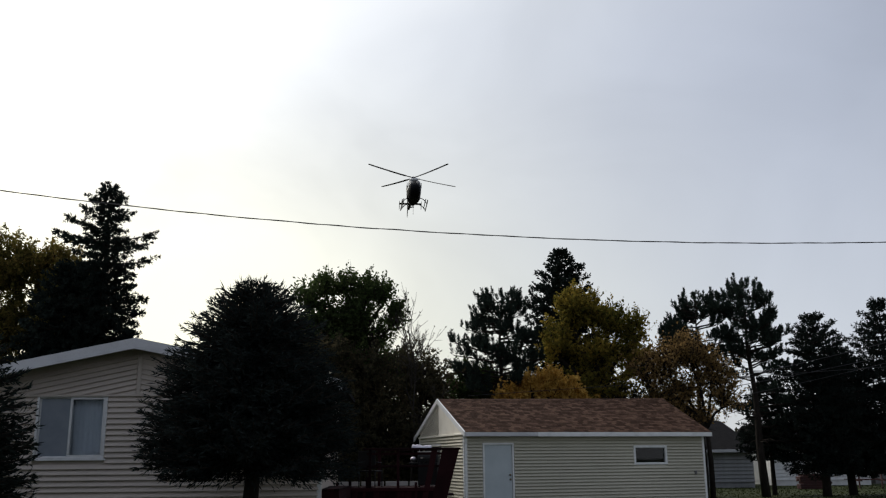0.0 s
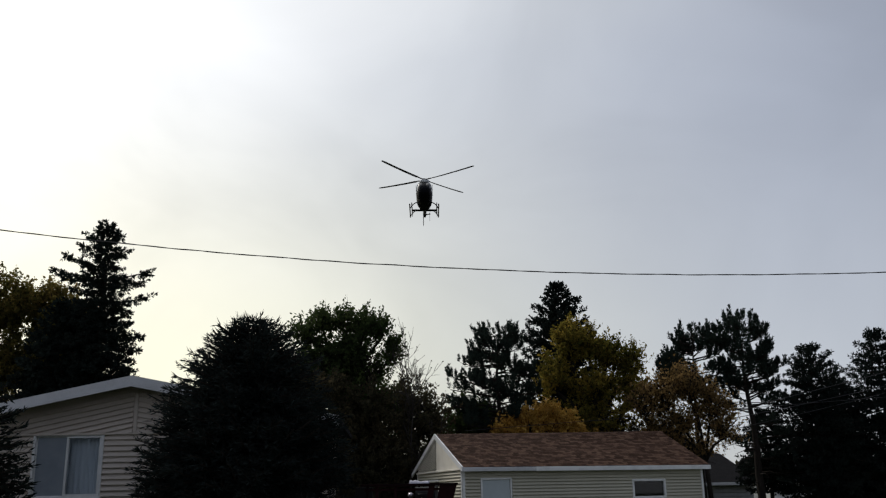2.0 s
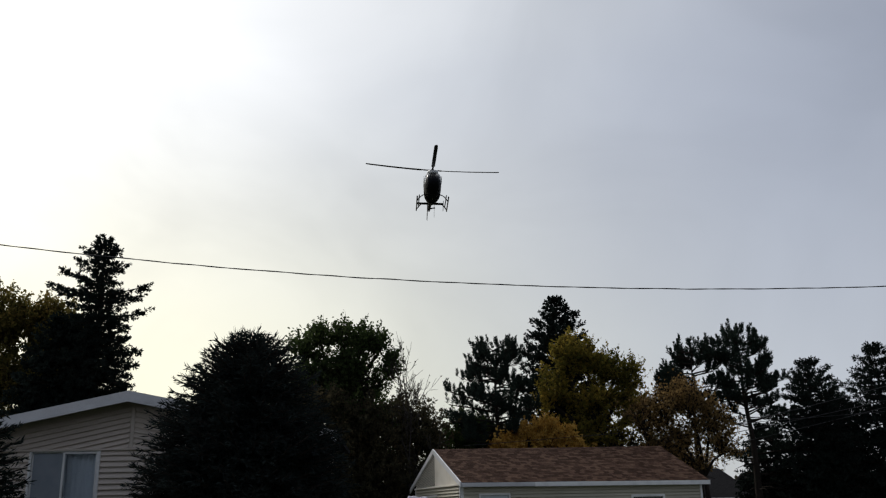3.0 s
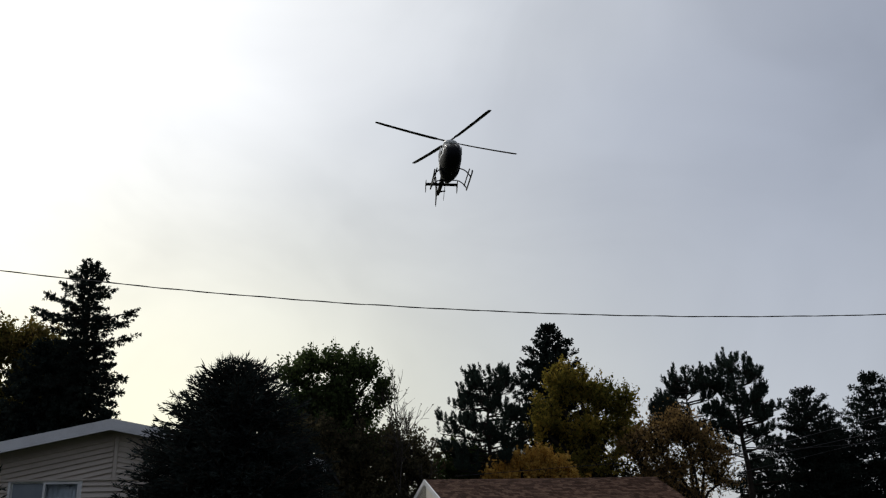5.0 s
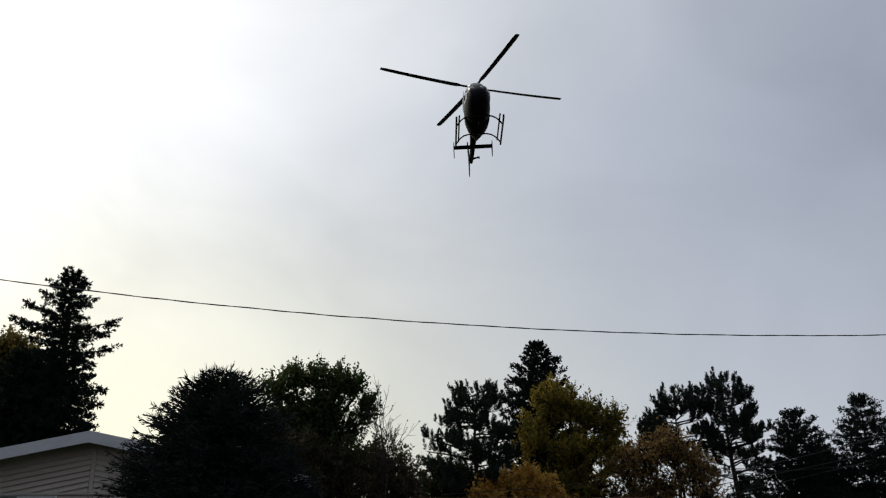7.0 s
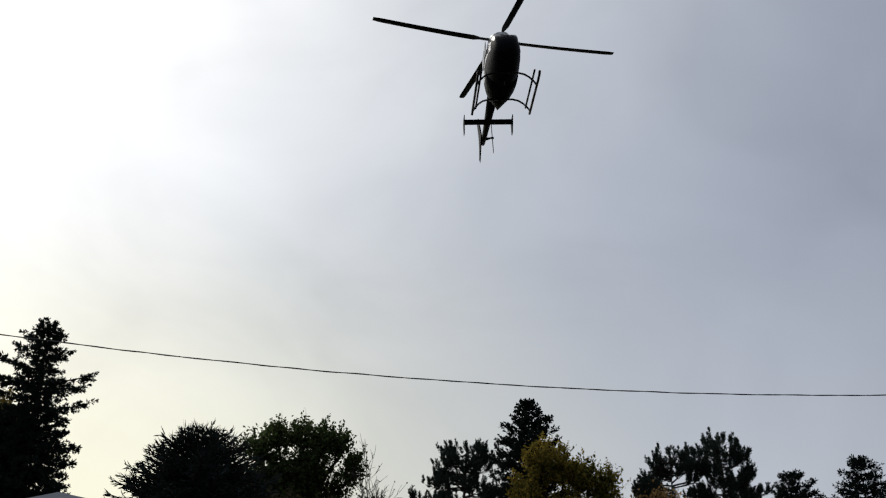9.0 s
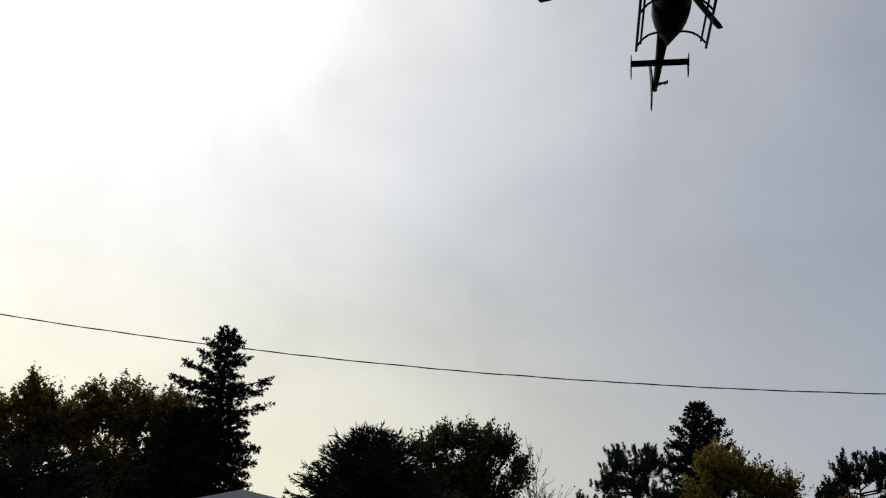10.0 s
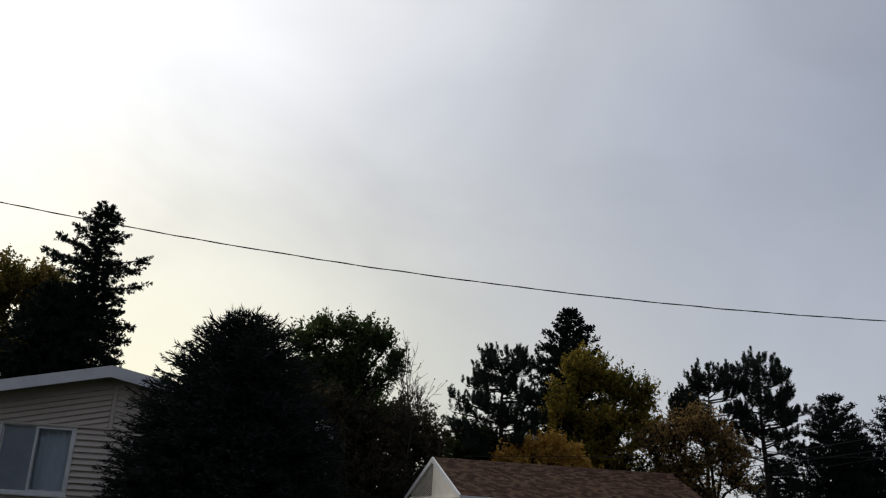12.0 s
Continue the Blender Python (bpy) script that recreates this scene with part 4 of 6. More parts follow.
    broadleaf("russet_shrub", "low russet-brown shrub behind a shaded outbuilding", 15.6, 58.5,
              [(-1.5, 0, 3.6, 1.5, 1.0, 1.0, 1.2), (0.6, 0, 3.9, 1.6, 1.0, 1.1, 1.4), (0, 0, 2.0, 2.6, 1.2, 1.3, 1.6)], 74, MAT["brown"], leaf=0.09, count=9000, trunk_r=0.1, twigs=120, spray=0.3, category="shrub")
    broadleaf("shrub", "small yellow-green shrub by a far house", 25.0, 48.0, [(0, 0, 1.6, 0.9, 0.8, 0.9, 1), (0.3, 0, 0.8, 1.1, 1, 0.7, 1)], 72, MAT["yellow"], leaf=0.07, count=2500, trunk_r=0.06, twigs=60, spray=0.14, category="shrub")
    # far woods close the horizon
    P = []
    rng = np.random.default_rng(5)
    for i in range(110):
        x, y = -110 + 230 * i / 110 + rng.normal(0, 1), rng.uniform(78, 96)
        h = rng.uniform(3.2, 5.6)
        g = rng.normal(0, 1, (200, 3))
        g /= np.linalg.norm(g, axis=1, keepdims=True)
        P.append(np.array([x, y, h * 0.55]) + g * np.array([2.0, 1.6, h * 0.45]) * rng.uniform(0.5, 1.05, (200, 1)))
    P = np.concatenate(P)
    s = Soup()
    s.quads(leaves(P[P[:, 2] > 0], 0.28, rng))
    tagged(s.ob("woods", MAT["dull"]), "far low line of autumn woods", "woods", kind="stuff")


build_trees()


# ---- buildings ----
def sloped_board(length, h=0.127, lip=0.05):
    """One lapped siding board along +x, its foot proud of its head."""
    bm = bmesh.new()
    prof = [(0.0, 0.0), (-lip, 0.0), (-lip, 0.01), (-0.006, h - 0.02), (0.0, h - 0.02)]
    a = [bm.verts.new((0, y, z)) for y, z in prof]
    b = [bm.verts.new((length, y, z)) for y, z in prof]
    bm.faces.new(a)
    bm.faces.new(b[::-1])
    for i in range(5):
        bm.faces.new((a[i], b[i], b[(i + 1) % 5], a[(i + 1) % 5]))
    bmesh.ops.recalc_face_normals(bm, faces=bm.faces)
    me = bpy.data.meshes.new("siding_board")
    bm.to_mesh(me)
    bm.free()
    return me


def side_wall(wall, x0, x1, z0, z1, holes, mat, m=Matrix(), step=0.127):
    """Lapped boards on a wall that faces -y, cut at the holes (x0, x1, z0, z1). Alike boards share a mesh."""
    meshes = {}
    z = z0
    while z < z1 - 0.02:
        h = min(step, z1 - z)
        spans = [(x0, x1)]
        for a, b, c, d in holes:
            if c < z + h * 0.7 and d > z + h * 0.3:
                spans = [s for p, q in spans for s in ((p, min(q, a)), (max(p, b), q)) if s[1] - s[0] > 0.02]
        for p, q in spans:
            key = (round(q - p, 3), round(h, 3))
            if key not in meshes:
                meshes[key] = sloped_board(q - p, h)
                meshes[key].materials.append(mat)
            o = new("siding_board", meshes[key])
            o.parent = wall
            o.matrix_basis = m @ pose(p, 0, z)
        z += step


def wall_slab(name, x0, x1, z0, z1, holes, th, mat, parent, m=Matrix()):
    """A wall with openings that go through it, from its face (y=0) back to y=th."""
    bm = bmesh.new()
    xs = sorted({x0, x1, *[h[0] for h in holes], *[h[1] for h in holes]})
    zs = sorted({z0, z1, *[h[2] for h in holes], *[h[3] for h in holes]})
    for i in range(len(xs) - 1):
        for j in range(len(zs) - 1):
            cx, cz = (xs[i] + xs[i + 1]) / 2, (zs[j] + zs[j + 1]) / 2
            if not any(a < cx < b and c < cz < d for a, b, c, d in holes):
                box(bm, xs[i], xs[i + 1], 0, th, zs[j], zs[j + 1])
    bmesh.ops.transform(bm, verts=bm.verts, matrix=m)
    return part(name, bm, mat, parent)


def frame_bars(x0, x1, z0, z1, w, y0, y1):
    return boxes((x0, x1, y0, y1, z1 - w, z1), (x0, x1, y0, y1, z0, z0 + w), (x0, x0 + w, y0, y1, z0 + w, z1 - w), (x1 - w, x1, y0, y1, z0 + w, z1 - w))


def build_house():
    """Low-gabled house; the gable wall faces the camera. Local x along the wall, y into the house."""
    t = thing("house", pose(-7.08, 21.0, 0, 0, 0, 3), "low-gabled house with tan lapped siding and a grey-white rake board", "house", kind="structure")
    L, R, zf, zr = -4.3, 4.28, 3.13, 4.25
    slope = 0.205
    win = (-2.22, -0.72, 1.73, 3.09)
    w = wall_slab("wall", L, R, -0.1, zf, [win], 0.16, MAT["siding"], t)
    side_wall(w, L + 0.06, R - 0.06, 0.45, zf - 0.03, [(win[0] - 0.05, win[1] + 0.05, win[2] - 0.05, win[3] + 0.06)], MAT["siding"])
    part("foundation", boxes((L, R, -0.005, 0.0, -0.1, 0.45)), MAT["deckboard"], t)
    bm = bmesh.new()
    prism(bm, [(L, zf), (R, zf), (R, zr - slope * R), (0, zr), (L, zr + slope * L)], 0.0, 0.16)
    gable = part("gable_wall", bm, MAT["siding"], t)
    # boards in the gable run up along both slopes and meet under the ridge
    for sg in (-1, 1):
        k = 0
        while True:
            ztop = zr - 0.15 - k * 0.118
            k += 1
            if ztop < zf + 0.1:
                break
            reach = min(4.2, (ztop - zf) / slope)
            me = sloped_board(reach / math.cos(math.atan(slope)) - 0.05, 0.118)
            me.materials.append(MAT["siding"])
            m = pose(0.045, 0, ztop - 0.118, 0, math.degrees(math.atan(slope)), 0)
            if sg < 0:
                for v in me.vertices:
                    v.co.x = -v.co.x
                me.flip_normals()
                m = pose(-0.045, 0, ztop - 0.118, 0, -math.degrees(math.atan(slope)), 0)
            bm = bmesh.new()
            bm.from_mesh(me)
            bmesh.ops.transform(bm, verts=bm.verts, matrix=m)
            bmesh.ops.bisect_plane(bm, geom=bm.verts[:] + bm.edges[:] + bm.faces[:], plane_co=(0, 0, zf + 0.014), plane_no=(0, 0, -1), clear_outer=True)
            bm.to_mesh(me)
            bm.free()
            o = new("siding_board", me)
            o.parent = gable
    part("frieze_board", boxes((L, R, -0.062, -0.001, zf - 0.03, zf + 0.012)), MAT["siding"], t)
    part("gable_trim", boxes((-0.045, 0.045, -0.028, -0.002, zf + 0.012, zr - 0.2)), MAT["siding"], t)
    for x in (L, R - 0.1):
        part("corner_board", boxes((x, x + 0.1, -0.03, 0.06, 0.3, zf - 0.04)), MAT["white"], t)
    for nm, a, b in (("side_wall", L, L + 0.16), ("side_wall", R - 0.16, R)):
        part(nm, boxes((a, b, 0.17, 5.9, -0.1, zr - slope * 4.3 - 0.06)), MAT["siding"], t)
    bm = bmesh.new()
    prism(bm, [(L, -0.1), (R, -0.1), (R, zr - slope * R), (0, zr), (L, zr + slope * L)], 5.9, 6.06)
    part("back_wall", bm, MAT["siding"], t)
    # roof slabs, with the overhang in front of the wall
    for sg in (-1, 1):
        bm = bmesh.new()
        e = 4.75
        prism(bm, [(0, zr + 0.03), (sg * e, zr + 0.03 - slope * e), (sg * e, zr + 0.15 - slope * e), (0, zr + 0.15)], -0.55, 6.3)
        part("roof", bm, MAT["darkroof"], t, "dark shingle roof slope")
        bm = bmesh.new()
        prism(bm, [(0, zr - 0.1), (sg * e, zr - 0.1 - slope * e), (sg * e, zr + 0.145 - slope * e), (0, zr + 0.145)], -0.585, -0.553)
        part("rake_board", bm, MAT["fascia"], t, "grey-white rake board")
        # soffit in dark grey, standing for the shadow band under the rake
        bm = bmesh.new()
        prism(bm, [(0, zr + 0.0), (sg * e, zr - slope * e), (sg * e, zr + 0.025 - slope * e), (0, zr + 0.025)], -0.55, -0.002)
        part("soffit", bm, MAT["soffit"], t)
    # sliding window
    x0, x1, z0, z1 = win
    wn = part("window", frame_bars(x0 - 0.05, x1 + 0.05, z0 - 0.05, z1 + 0.05, 0.055, -0.045, 0.1), MAT["white"], t, "white-framed sliding window")
    mid = (x0 + x1) / 2 - 0.02
    part("sash", frame_bars(mid - 0.03, x1, z0, z1, 0.055, -0.02, 0.03), MAT["white"], wn)
    part("sash", frame_bars(x0, mid + 0.03, z0, z1, 0.03, 0.032, 0.06), MAT["white"], wn)
    g = part("pane", boxes((mid + 0.02, x1 - 0.05, 0.0, 0.006, z0 + 0.05, z1 - 0.05), bevel=0), MAT["glass"], wn)
    g.visible_shadow = False
    part("screen", boxes((x0 + 0.02, mid, 0.04, 0.046, z0 + 0.02, z1 - 0.02), bevel=0), MAT["screen"], wn, "dark insect screen")
    bm = bmesh.new()
    n = 26
    for i in range(n):
        xa, xb = mid - 0.05 + (x1 - mid + 0.15) * i / n, mid - 0.05 + (x1 - mid + 0.15) * (i + 1) / n
        ya, yb = 0.19 + 0.015 * math.sin(i * 1.9), 0.19 + 0.015 * math.sin((i + 1) * 1.9)
        bm.faces.new([bm.verts.new(p) for p in ((xa, ya, z0 - 0.1), (xb, yb, z0 - 0.1), (xb, yb, z1 + 0.04), (xa, ya, z1 + 0.04))])
    bmesh.ops.remove_doubles(bm, verts=bm.verts, dist=0.001)
    part("curtain", bm, MAT["curtain"], wn, "pale drawn curtain", smooth=True)
    part("backing", boxes((x0 - 0.15, x1 + 0.15, 0.26, 0.28, z0 - 0.15, z1 + 0.04), bevel=0), MAT["dark"], wn)
    part("sill", boxes((x0 - 0.09, x1 + 0.09, -0.075, -0.046, z0 - 0.075, z0 - 0.035)), MAT["white"], wn)


def build_garage():
    """Gabled garage, turned away from the camera. Local x along the front wall, y into the garage."""
    yaw = 16.6
    t = thing("garage", pose(0.683, 28.977, 0, 0, 0, yaw), "beige-sided garage with a brown shingle roof and a blue-grey door", "garage", kind="structure")
    Lf, Dp, ze, zr, yr, o2 = 8.66, 5.4, 2.47, 3.61, 2.85, 0.60
    door = (0.66, 1.60, -0.02, 2.06)
    win = (6.00, 7.14, 1.45, 1.96)
    w = wall_slab("front_wall", 0, Lf, -0.1, ze, [door, win], 0.14, MAT["gsiding"], t)
    side_wall(w, 0.08, Lf - 0.08, 0.05, ze - 0.06, [(door[0] - 0.07, door[1] + 0.07, -1, door[3] + 0.07), (win[0] - 0.06, win[1] + 0.06, win[2] - 0.06, win[3] + 0.06)], MAT["gsiding"], step=0.102)
    for x in (0.0, Lf - 0.09):
        part("corner_board", boxes((x, x + 0.09, -0.03, -0.001, 0.05, ze - 0.03)), MAT["white"], t)
    # gable end: boards, plain panel and louvred half
    ml = pose(0, 0, 0, 0, 0, -90)
    gw = part("gable_wall", boxes((0.0, 0.14, 0.145, Dp, -0.1, ze), bevel=0), MAT["gsiding"], t)
    side_wall(gw, -Dp + 0.1, -0.1, 0.12, ze - 0.1, [(-4.6, -2.6, 1.1, 2.06)], MAT["gsiding"], ml, step=0.102)
    for y in (0.0, Dp - 0.09):
        part("corner_board", boxes((-0.03, -0.001, y, y + 0.09, 0.05, ze - 0.04)), MAT["white"], t)
    gwin = part("side_window", boxes((-0.02, -0.002, 2.55, 4.65, 1.05, 2.08)), MAT["dark"], t, "dark side window")
    part("side_window_frame", boxes((-0.04, -0.021, 2.5, 4.7, 2.08, 2.14)), MAT["white"], gwin)
    sl = (zr - ze) / yr

    def tri(name, y0, y1, mat, x0, x1):
        pts = []
        for y in (y0, y1):
            pts.append((y, zr - sl * abs(y - yr) - 0.08))
        poly = [(y0, ze - 0.04), (y1, ze - 0.04), *[p for p in pts[::-1] if p[1] > ze - 0.03]]
        bm = bmesh.new()
        a = [bm.verts.new((x0, y, z)) for y, z in poly]
        b = [bm.verts.new((x1, y, z)) for y, z in poly]
        bm.faces.new(a)
        bm.faces.new(b[::-1])
        for i in range(len(poly)):
            j = (i + 1) % len(poly)
            bm.faces.new((a[i], b[i], b[j], a[j]))
        bmesh.ops.recalc_face_normals(bm, faces=bm.faces)
        return part(name, bm, mat, t)

    tri("gable_panel", 0.06, yr - 0.02, MAT["cream"], -0.02, 0.12)
    lv = tri("gable_louvre", yr + 0.02, Dp - 0.06, MAT["soffit"], 0.03, 0.12)
    # slats lie along the far slope
    k = 0
    while True:
        off = 0.03 + 0.085 * k
        k += 1
        z_mid = zr - 0.08 - off
        if z_mid < ze + 0.06:
            break
        y0 = yr + 0.05
        y1 = min(Dp - 0.08, y0 + (z_mid - ze) / sl)
        dz = sl * (y1 - y0)
        bm = bmesh.new()
        v = [(-0.03, y0, z_mid), (-0.03, y1, z_mid - dz), (0.025, y1, z_mid - dz + 0.05), (0.025, y0, z_mid + 0.05)]
        lo = [(x, y, z - 0.03) for x, y, z in v]
        a, b = [bm.verts.new(p) for p in v], [bm.verts.new(p) for p in lo]
        bm.faces.new(a)
        bm.faces.new(b[::-1])
        for i in range(4):
            bm.faces.new((a[i], b[i], b[(i + 1) % 4], a[(i + 1) % 4]))
        bmesh.ops.recalc_face_normals(bm, faces=bm.faces)
        part("slat", bm, MAT["cream"], lv)
    for nm, y0, y1 in (("back_wall", Dp - 0.14, Dp),):
        part(nm, boxes((0.145, Lf - 0.145, y0, y1, -0.1, ze), bevel=0), MAT["gsiding"], t)
    tri("end_gable", 0.06, yr, MAT["gsiding"], Lf - 0.14, Lf)
    tri("end_gable", yr, Dp - 0.06, MAT["gsiding"], Lf - 0.14, Lf)
    part("end_wall", boxes((Lf - 0.14, Lf, 0.145, Dp, -0.1, ze), bevel=0), MAT["gsiding"], t)
    # roof: gable at the near end, hip at the far end
    o, rx, RISE = 0.2, Lf + 0.2, 0.12
    z0 = ze - sl * o
    z0f = zr - sl * (Dp + o2 - yr)
    A, B, C, D = (-0.03, -o, z0), (Lf + o, -o, z0), (Lf + o, Dp + o2, z0f), (-0.03, Dp + o2, z0f)
    r0, r1 = (-0.03, yr, zr), (rx, yr, zr + RISE)
    bm = bmesh.new()
    up = 0.06
    vs = {n: (bm.verts.new(p), bm.verts.new((p[0], p[1], p[2] + up - 0.04))) for n, p in dict(A=A, B=B, C=C, D=D, r0=r0, r1=r1).items()}
    for names in (("A", "B", "r1", "r0"), ("B", "C", "r1"), ("C", "D", "r0", "r1")):
        bm.faces.new([vs[n][1] for n in names])
        bm.faces.new([vs[n][0] for n in names][::-1])
    ring = ["A", "B", "C", "D", "r0"]
    for i in range(5):
        p, q = ring[i], ring[(i + 1) % 5]
        bm.faces.new((vs[p][0], vs[q][0], vs[q][1], vs[p][1]))
    roof = part("roof", bm, MAT["darkroof"], t, "brown shingle gable roof")
    # shingles on the slope that faces the camera, course by course
    sw, ex = 0.18, 0.142
    ln = math.hypot(yr + o, zr - z0)
    n = int(ln / ex)
    ang = math.atan2(zr - z0, yr + o)
    me = bpy.data.meshes.new("shingle")
    bm = bmesh.new()
    box(bm, 0.004, sw - 0.004, 0, ex + 0.03, 0, 0.009)
    for v in bm.verts:
        if v.co.y > ex:
            v.co.z -= 0.007
    bm.to_mesh(me)
    bm.free()
    me.materials.append(MAT["shingle_piece"])
    rng = random.Random(8)
    rest = Soup()
    count = 0
    for i in range(n + 1):
        v = i * ex
        if v > ln - 0.05:
            break
        share = v / ln
        x_end = Lf + o - (Lf + o - rx) * share
        x = -0.03 - (sw / 2 if i % 2 else 0) + rng.uniform(-0.02, 0.02)
        while x < x_end - 0.04:
            m = Matrix.Translation((x, -o + v * math.cos(ang), z0 + up + v * math.sin(ang) + RISE * share * x / rx + 0.006 + rng.uniform(0, 0.004))) @ Matrix.Rotation(ang, 4, "X")
            inside = x > -0.07 and x + sw < x_end + 0.02
            if inside and count < 300:
                ob = new("shingle", me)
                ob.parent, ob.matrix_basis = roof, m
                count += 1
            else:
                a, b = max(0.004, -0.03 - x), min(sw - 0.004, x_end - x)
                if b - a > 0.03:
                    pts = [(a, 0, 0), (b, 0, 0), (b, ex + 0.03, -0.007), (a, ex + 0.03, -0.007), (a, 0, 0.009), (b, 0, 0.009), (b, ex + 0.03, 0.002), (a, ex + 0.03, 0.002)]
                    rest.add([m @ Vector(p) for p in pts], [(4, 5, 6, 7), (0, 1, 5, 4), (1, 2, 6, 5), (3, 0, 4, 7)])
            x += sw
    rest.ob("shingles", MAT["shingle"], roof, kind="stuff")
    # ridge and hip caps
    s = Soup()
    for p, q in ((r0, r1),):
        p, q = Vector(p) + Vector((0, 0, up + 0.012)), Vector(q) + Vector((0, 0, up + 0.012))
        k = int((q - p).length / 0.2)
        for i in range(k):
            a, b = p.lerp(q, i / k), p.lerp(q, (i + 1.15) / k)
            sd = (b - a).cross(Vector((0, 0, 1))).normalized() * 0.12
            s.add([a - sd - Vector((0, 0, 0.055)), a + Vector((0, 0, 0.01)), a + sd - Vector((0, 0, 0.055)), b - sd - Vector((0, 0, 0.065)), b, b + sd - Vector((0, 0, 0.065))], [(0, 1, 4, 3), (1, 2, 5, 4)])
    s.ob("ridge_caps", MAT["shingle"], roof, kind="stuff")
    # eaves boards: an old length, then a white one
    part("eaves_board", boxes((-0.03, 2.43, -o - 0.045, -o - 0.002, z0 - 0.07, z0 + 0.055)), MAT["fascia"], t)
    part("eaves_board", boxes((2.435, Lf + o, -o - 0.05, -o - 0.002, z0 - 0.08, z0 + 0.058)), MAT["white"], t, "white eaves gutter board")
    part("soffit", boxes((0.0, Lf + 0.15, -o, -0.04, z0 - 0.03, z0 - 0.005)), MAT["fascia"], t)
    for sg in (0, 1):
        bm = bmesh.new()
        y_e, y_r, z_e = (-o, yr, z0) if sg == 0 else (Dp + o2, yr, z0f)
        P = [(y_e, z_e - 0.07), (y_r, zr - 0.09), (y_r, zr + up + 0.02), (y_e, z_e + up + 0.02)]
        a = [bm.verts.new((-0.078, y, z)) for y, z in P]
        b = [bm.verts.new((-0.032, y, z)) for y, z in P]
        bm.faces.new(a)
        bm.faces.new(b[::-1])
        for i in range(4):
            bm.faces.new((a[i], b[i], b[(i + 1) % 4], a[(i + 1) % 4]))
        bmesh.ops.recalc_face_normals(bm, faces=bm.faces)
        part("rake_board", bm, MAT["white"], t)
    part("frieze_board", boxes((-0.075, -0.002, 0.05, Dp - 0.05, ze - 0.1, ze - 0.045)), MAT["cream"], t)
    # door
    x0, x1, _, z1 = door
    fr = part("door_frame", boxes((x0 - 0.06, x0, -0.035, 0.1, 0, z1 + 0.06), (x1, x1 + 0.06, -0.035, 0.1, 0, z1 + 0.06), (x0, x1, -0.035, 0.1, z1, z1 + 0.06)), MAT["white"], t)
    dr = part("door", boxes((x0 + 0.005, x1 - 0.005, 0.0, 0.045, 0.0, z1 - 0.005)), MAT["door"], t, "plain blue-grey side door")
    bm = bmesh.new()
    for z in (0.98, 1.12):
        r = bmesh.ops.create_uvsphere(bm, u_segments=12, v_segments=8, radius=0.034)
        bmesh.ops.transform(bm, verts=r["verts"], matrix=Matrix.Translation((x1 - 0.08, -0.035, z)))
        r = bmesh.ops.create_cone(bm, cap_ends=True, segments=12, radius1=0.03, radius2=0.02, depth=0.04)
        bmesh.ops.transform(bm, verts=r["verts"], matrix=Matrix.Translation((x1 - 0.08, -0.012, z)) @ Matrix.Rotation(radians(90), 4, "X"))
    part("door_knob", bm, MAT["metal"], dr, "dark brass knob and lock", smooth=True)
    # window
    x0, x1, z0w, z1w = win
    wn = part("window", frame_bars(x0 - 0.06, x1 + 0.06, z0w - 0.06, z1w + 0.06, 0.075, -0.04, 0.08), MAT["white"], t, "small white-framed window")
    p = part("pane", boxes((x0 + 0.012, x1 - 0.012, 0.03, 0.036, z0w + 0.012, z1w - 0.012), bevel=0), MAT["dark_glass"], wn)
    p.visible_shadow = False
    part("backing", boxes((x0 - 0.05, x1 + 0.05, 0.145, 0.165, z0w - 0.1, z1w + 0.1), bevel=0), MAT["dark"], wn)
    bm = boxes((8.20, 8.29, -0.07, -0.004, 1.05, 1.18), bevel=0.012)
    part("socket_box", bm, MAT["soffit"], t, "small grey outlet box")


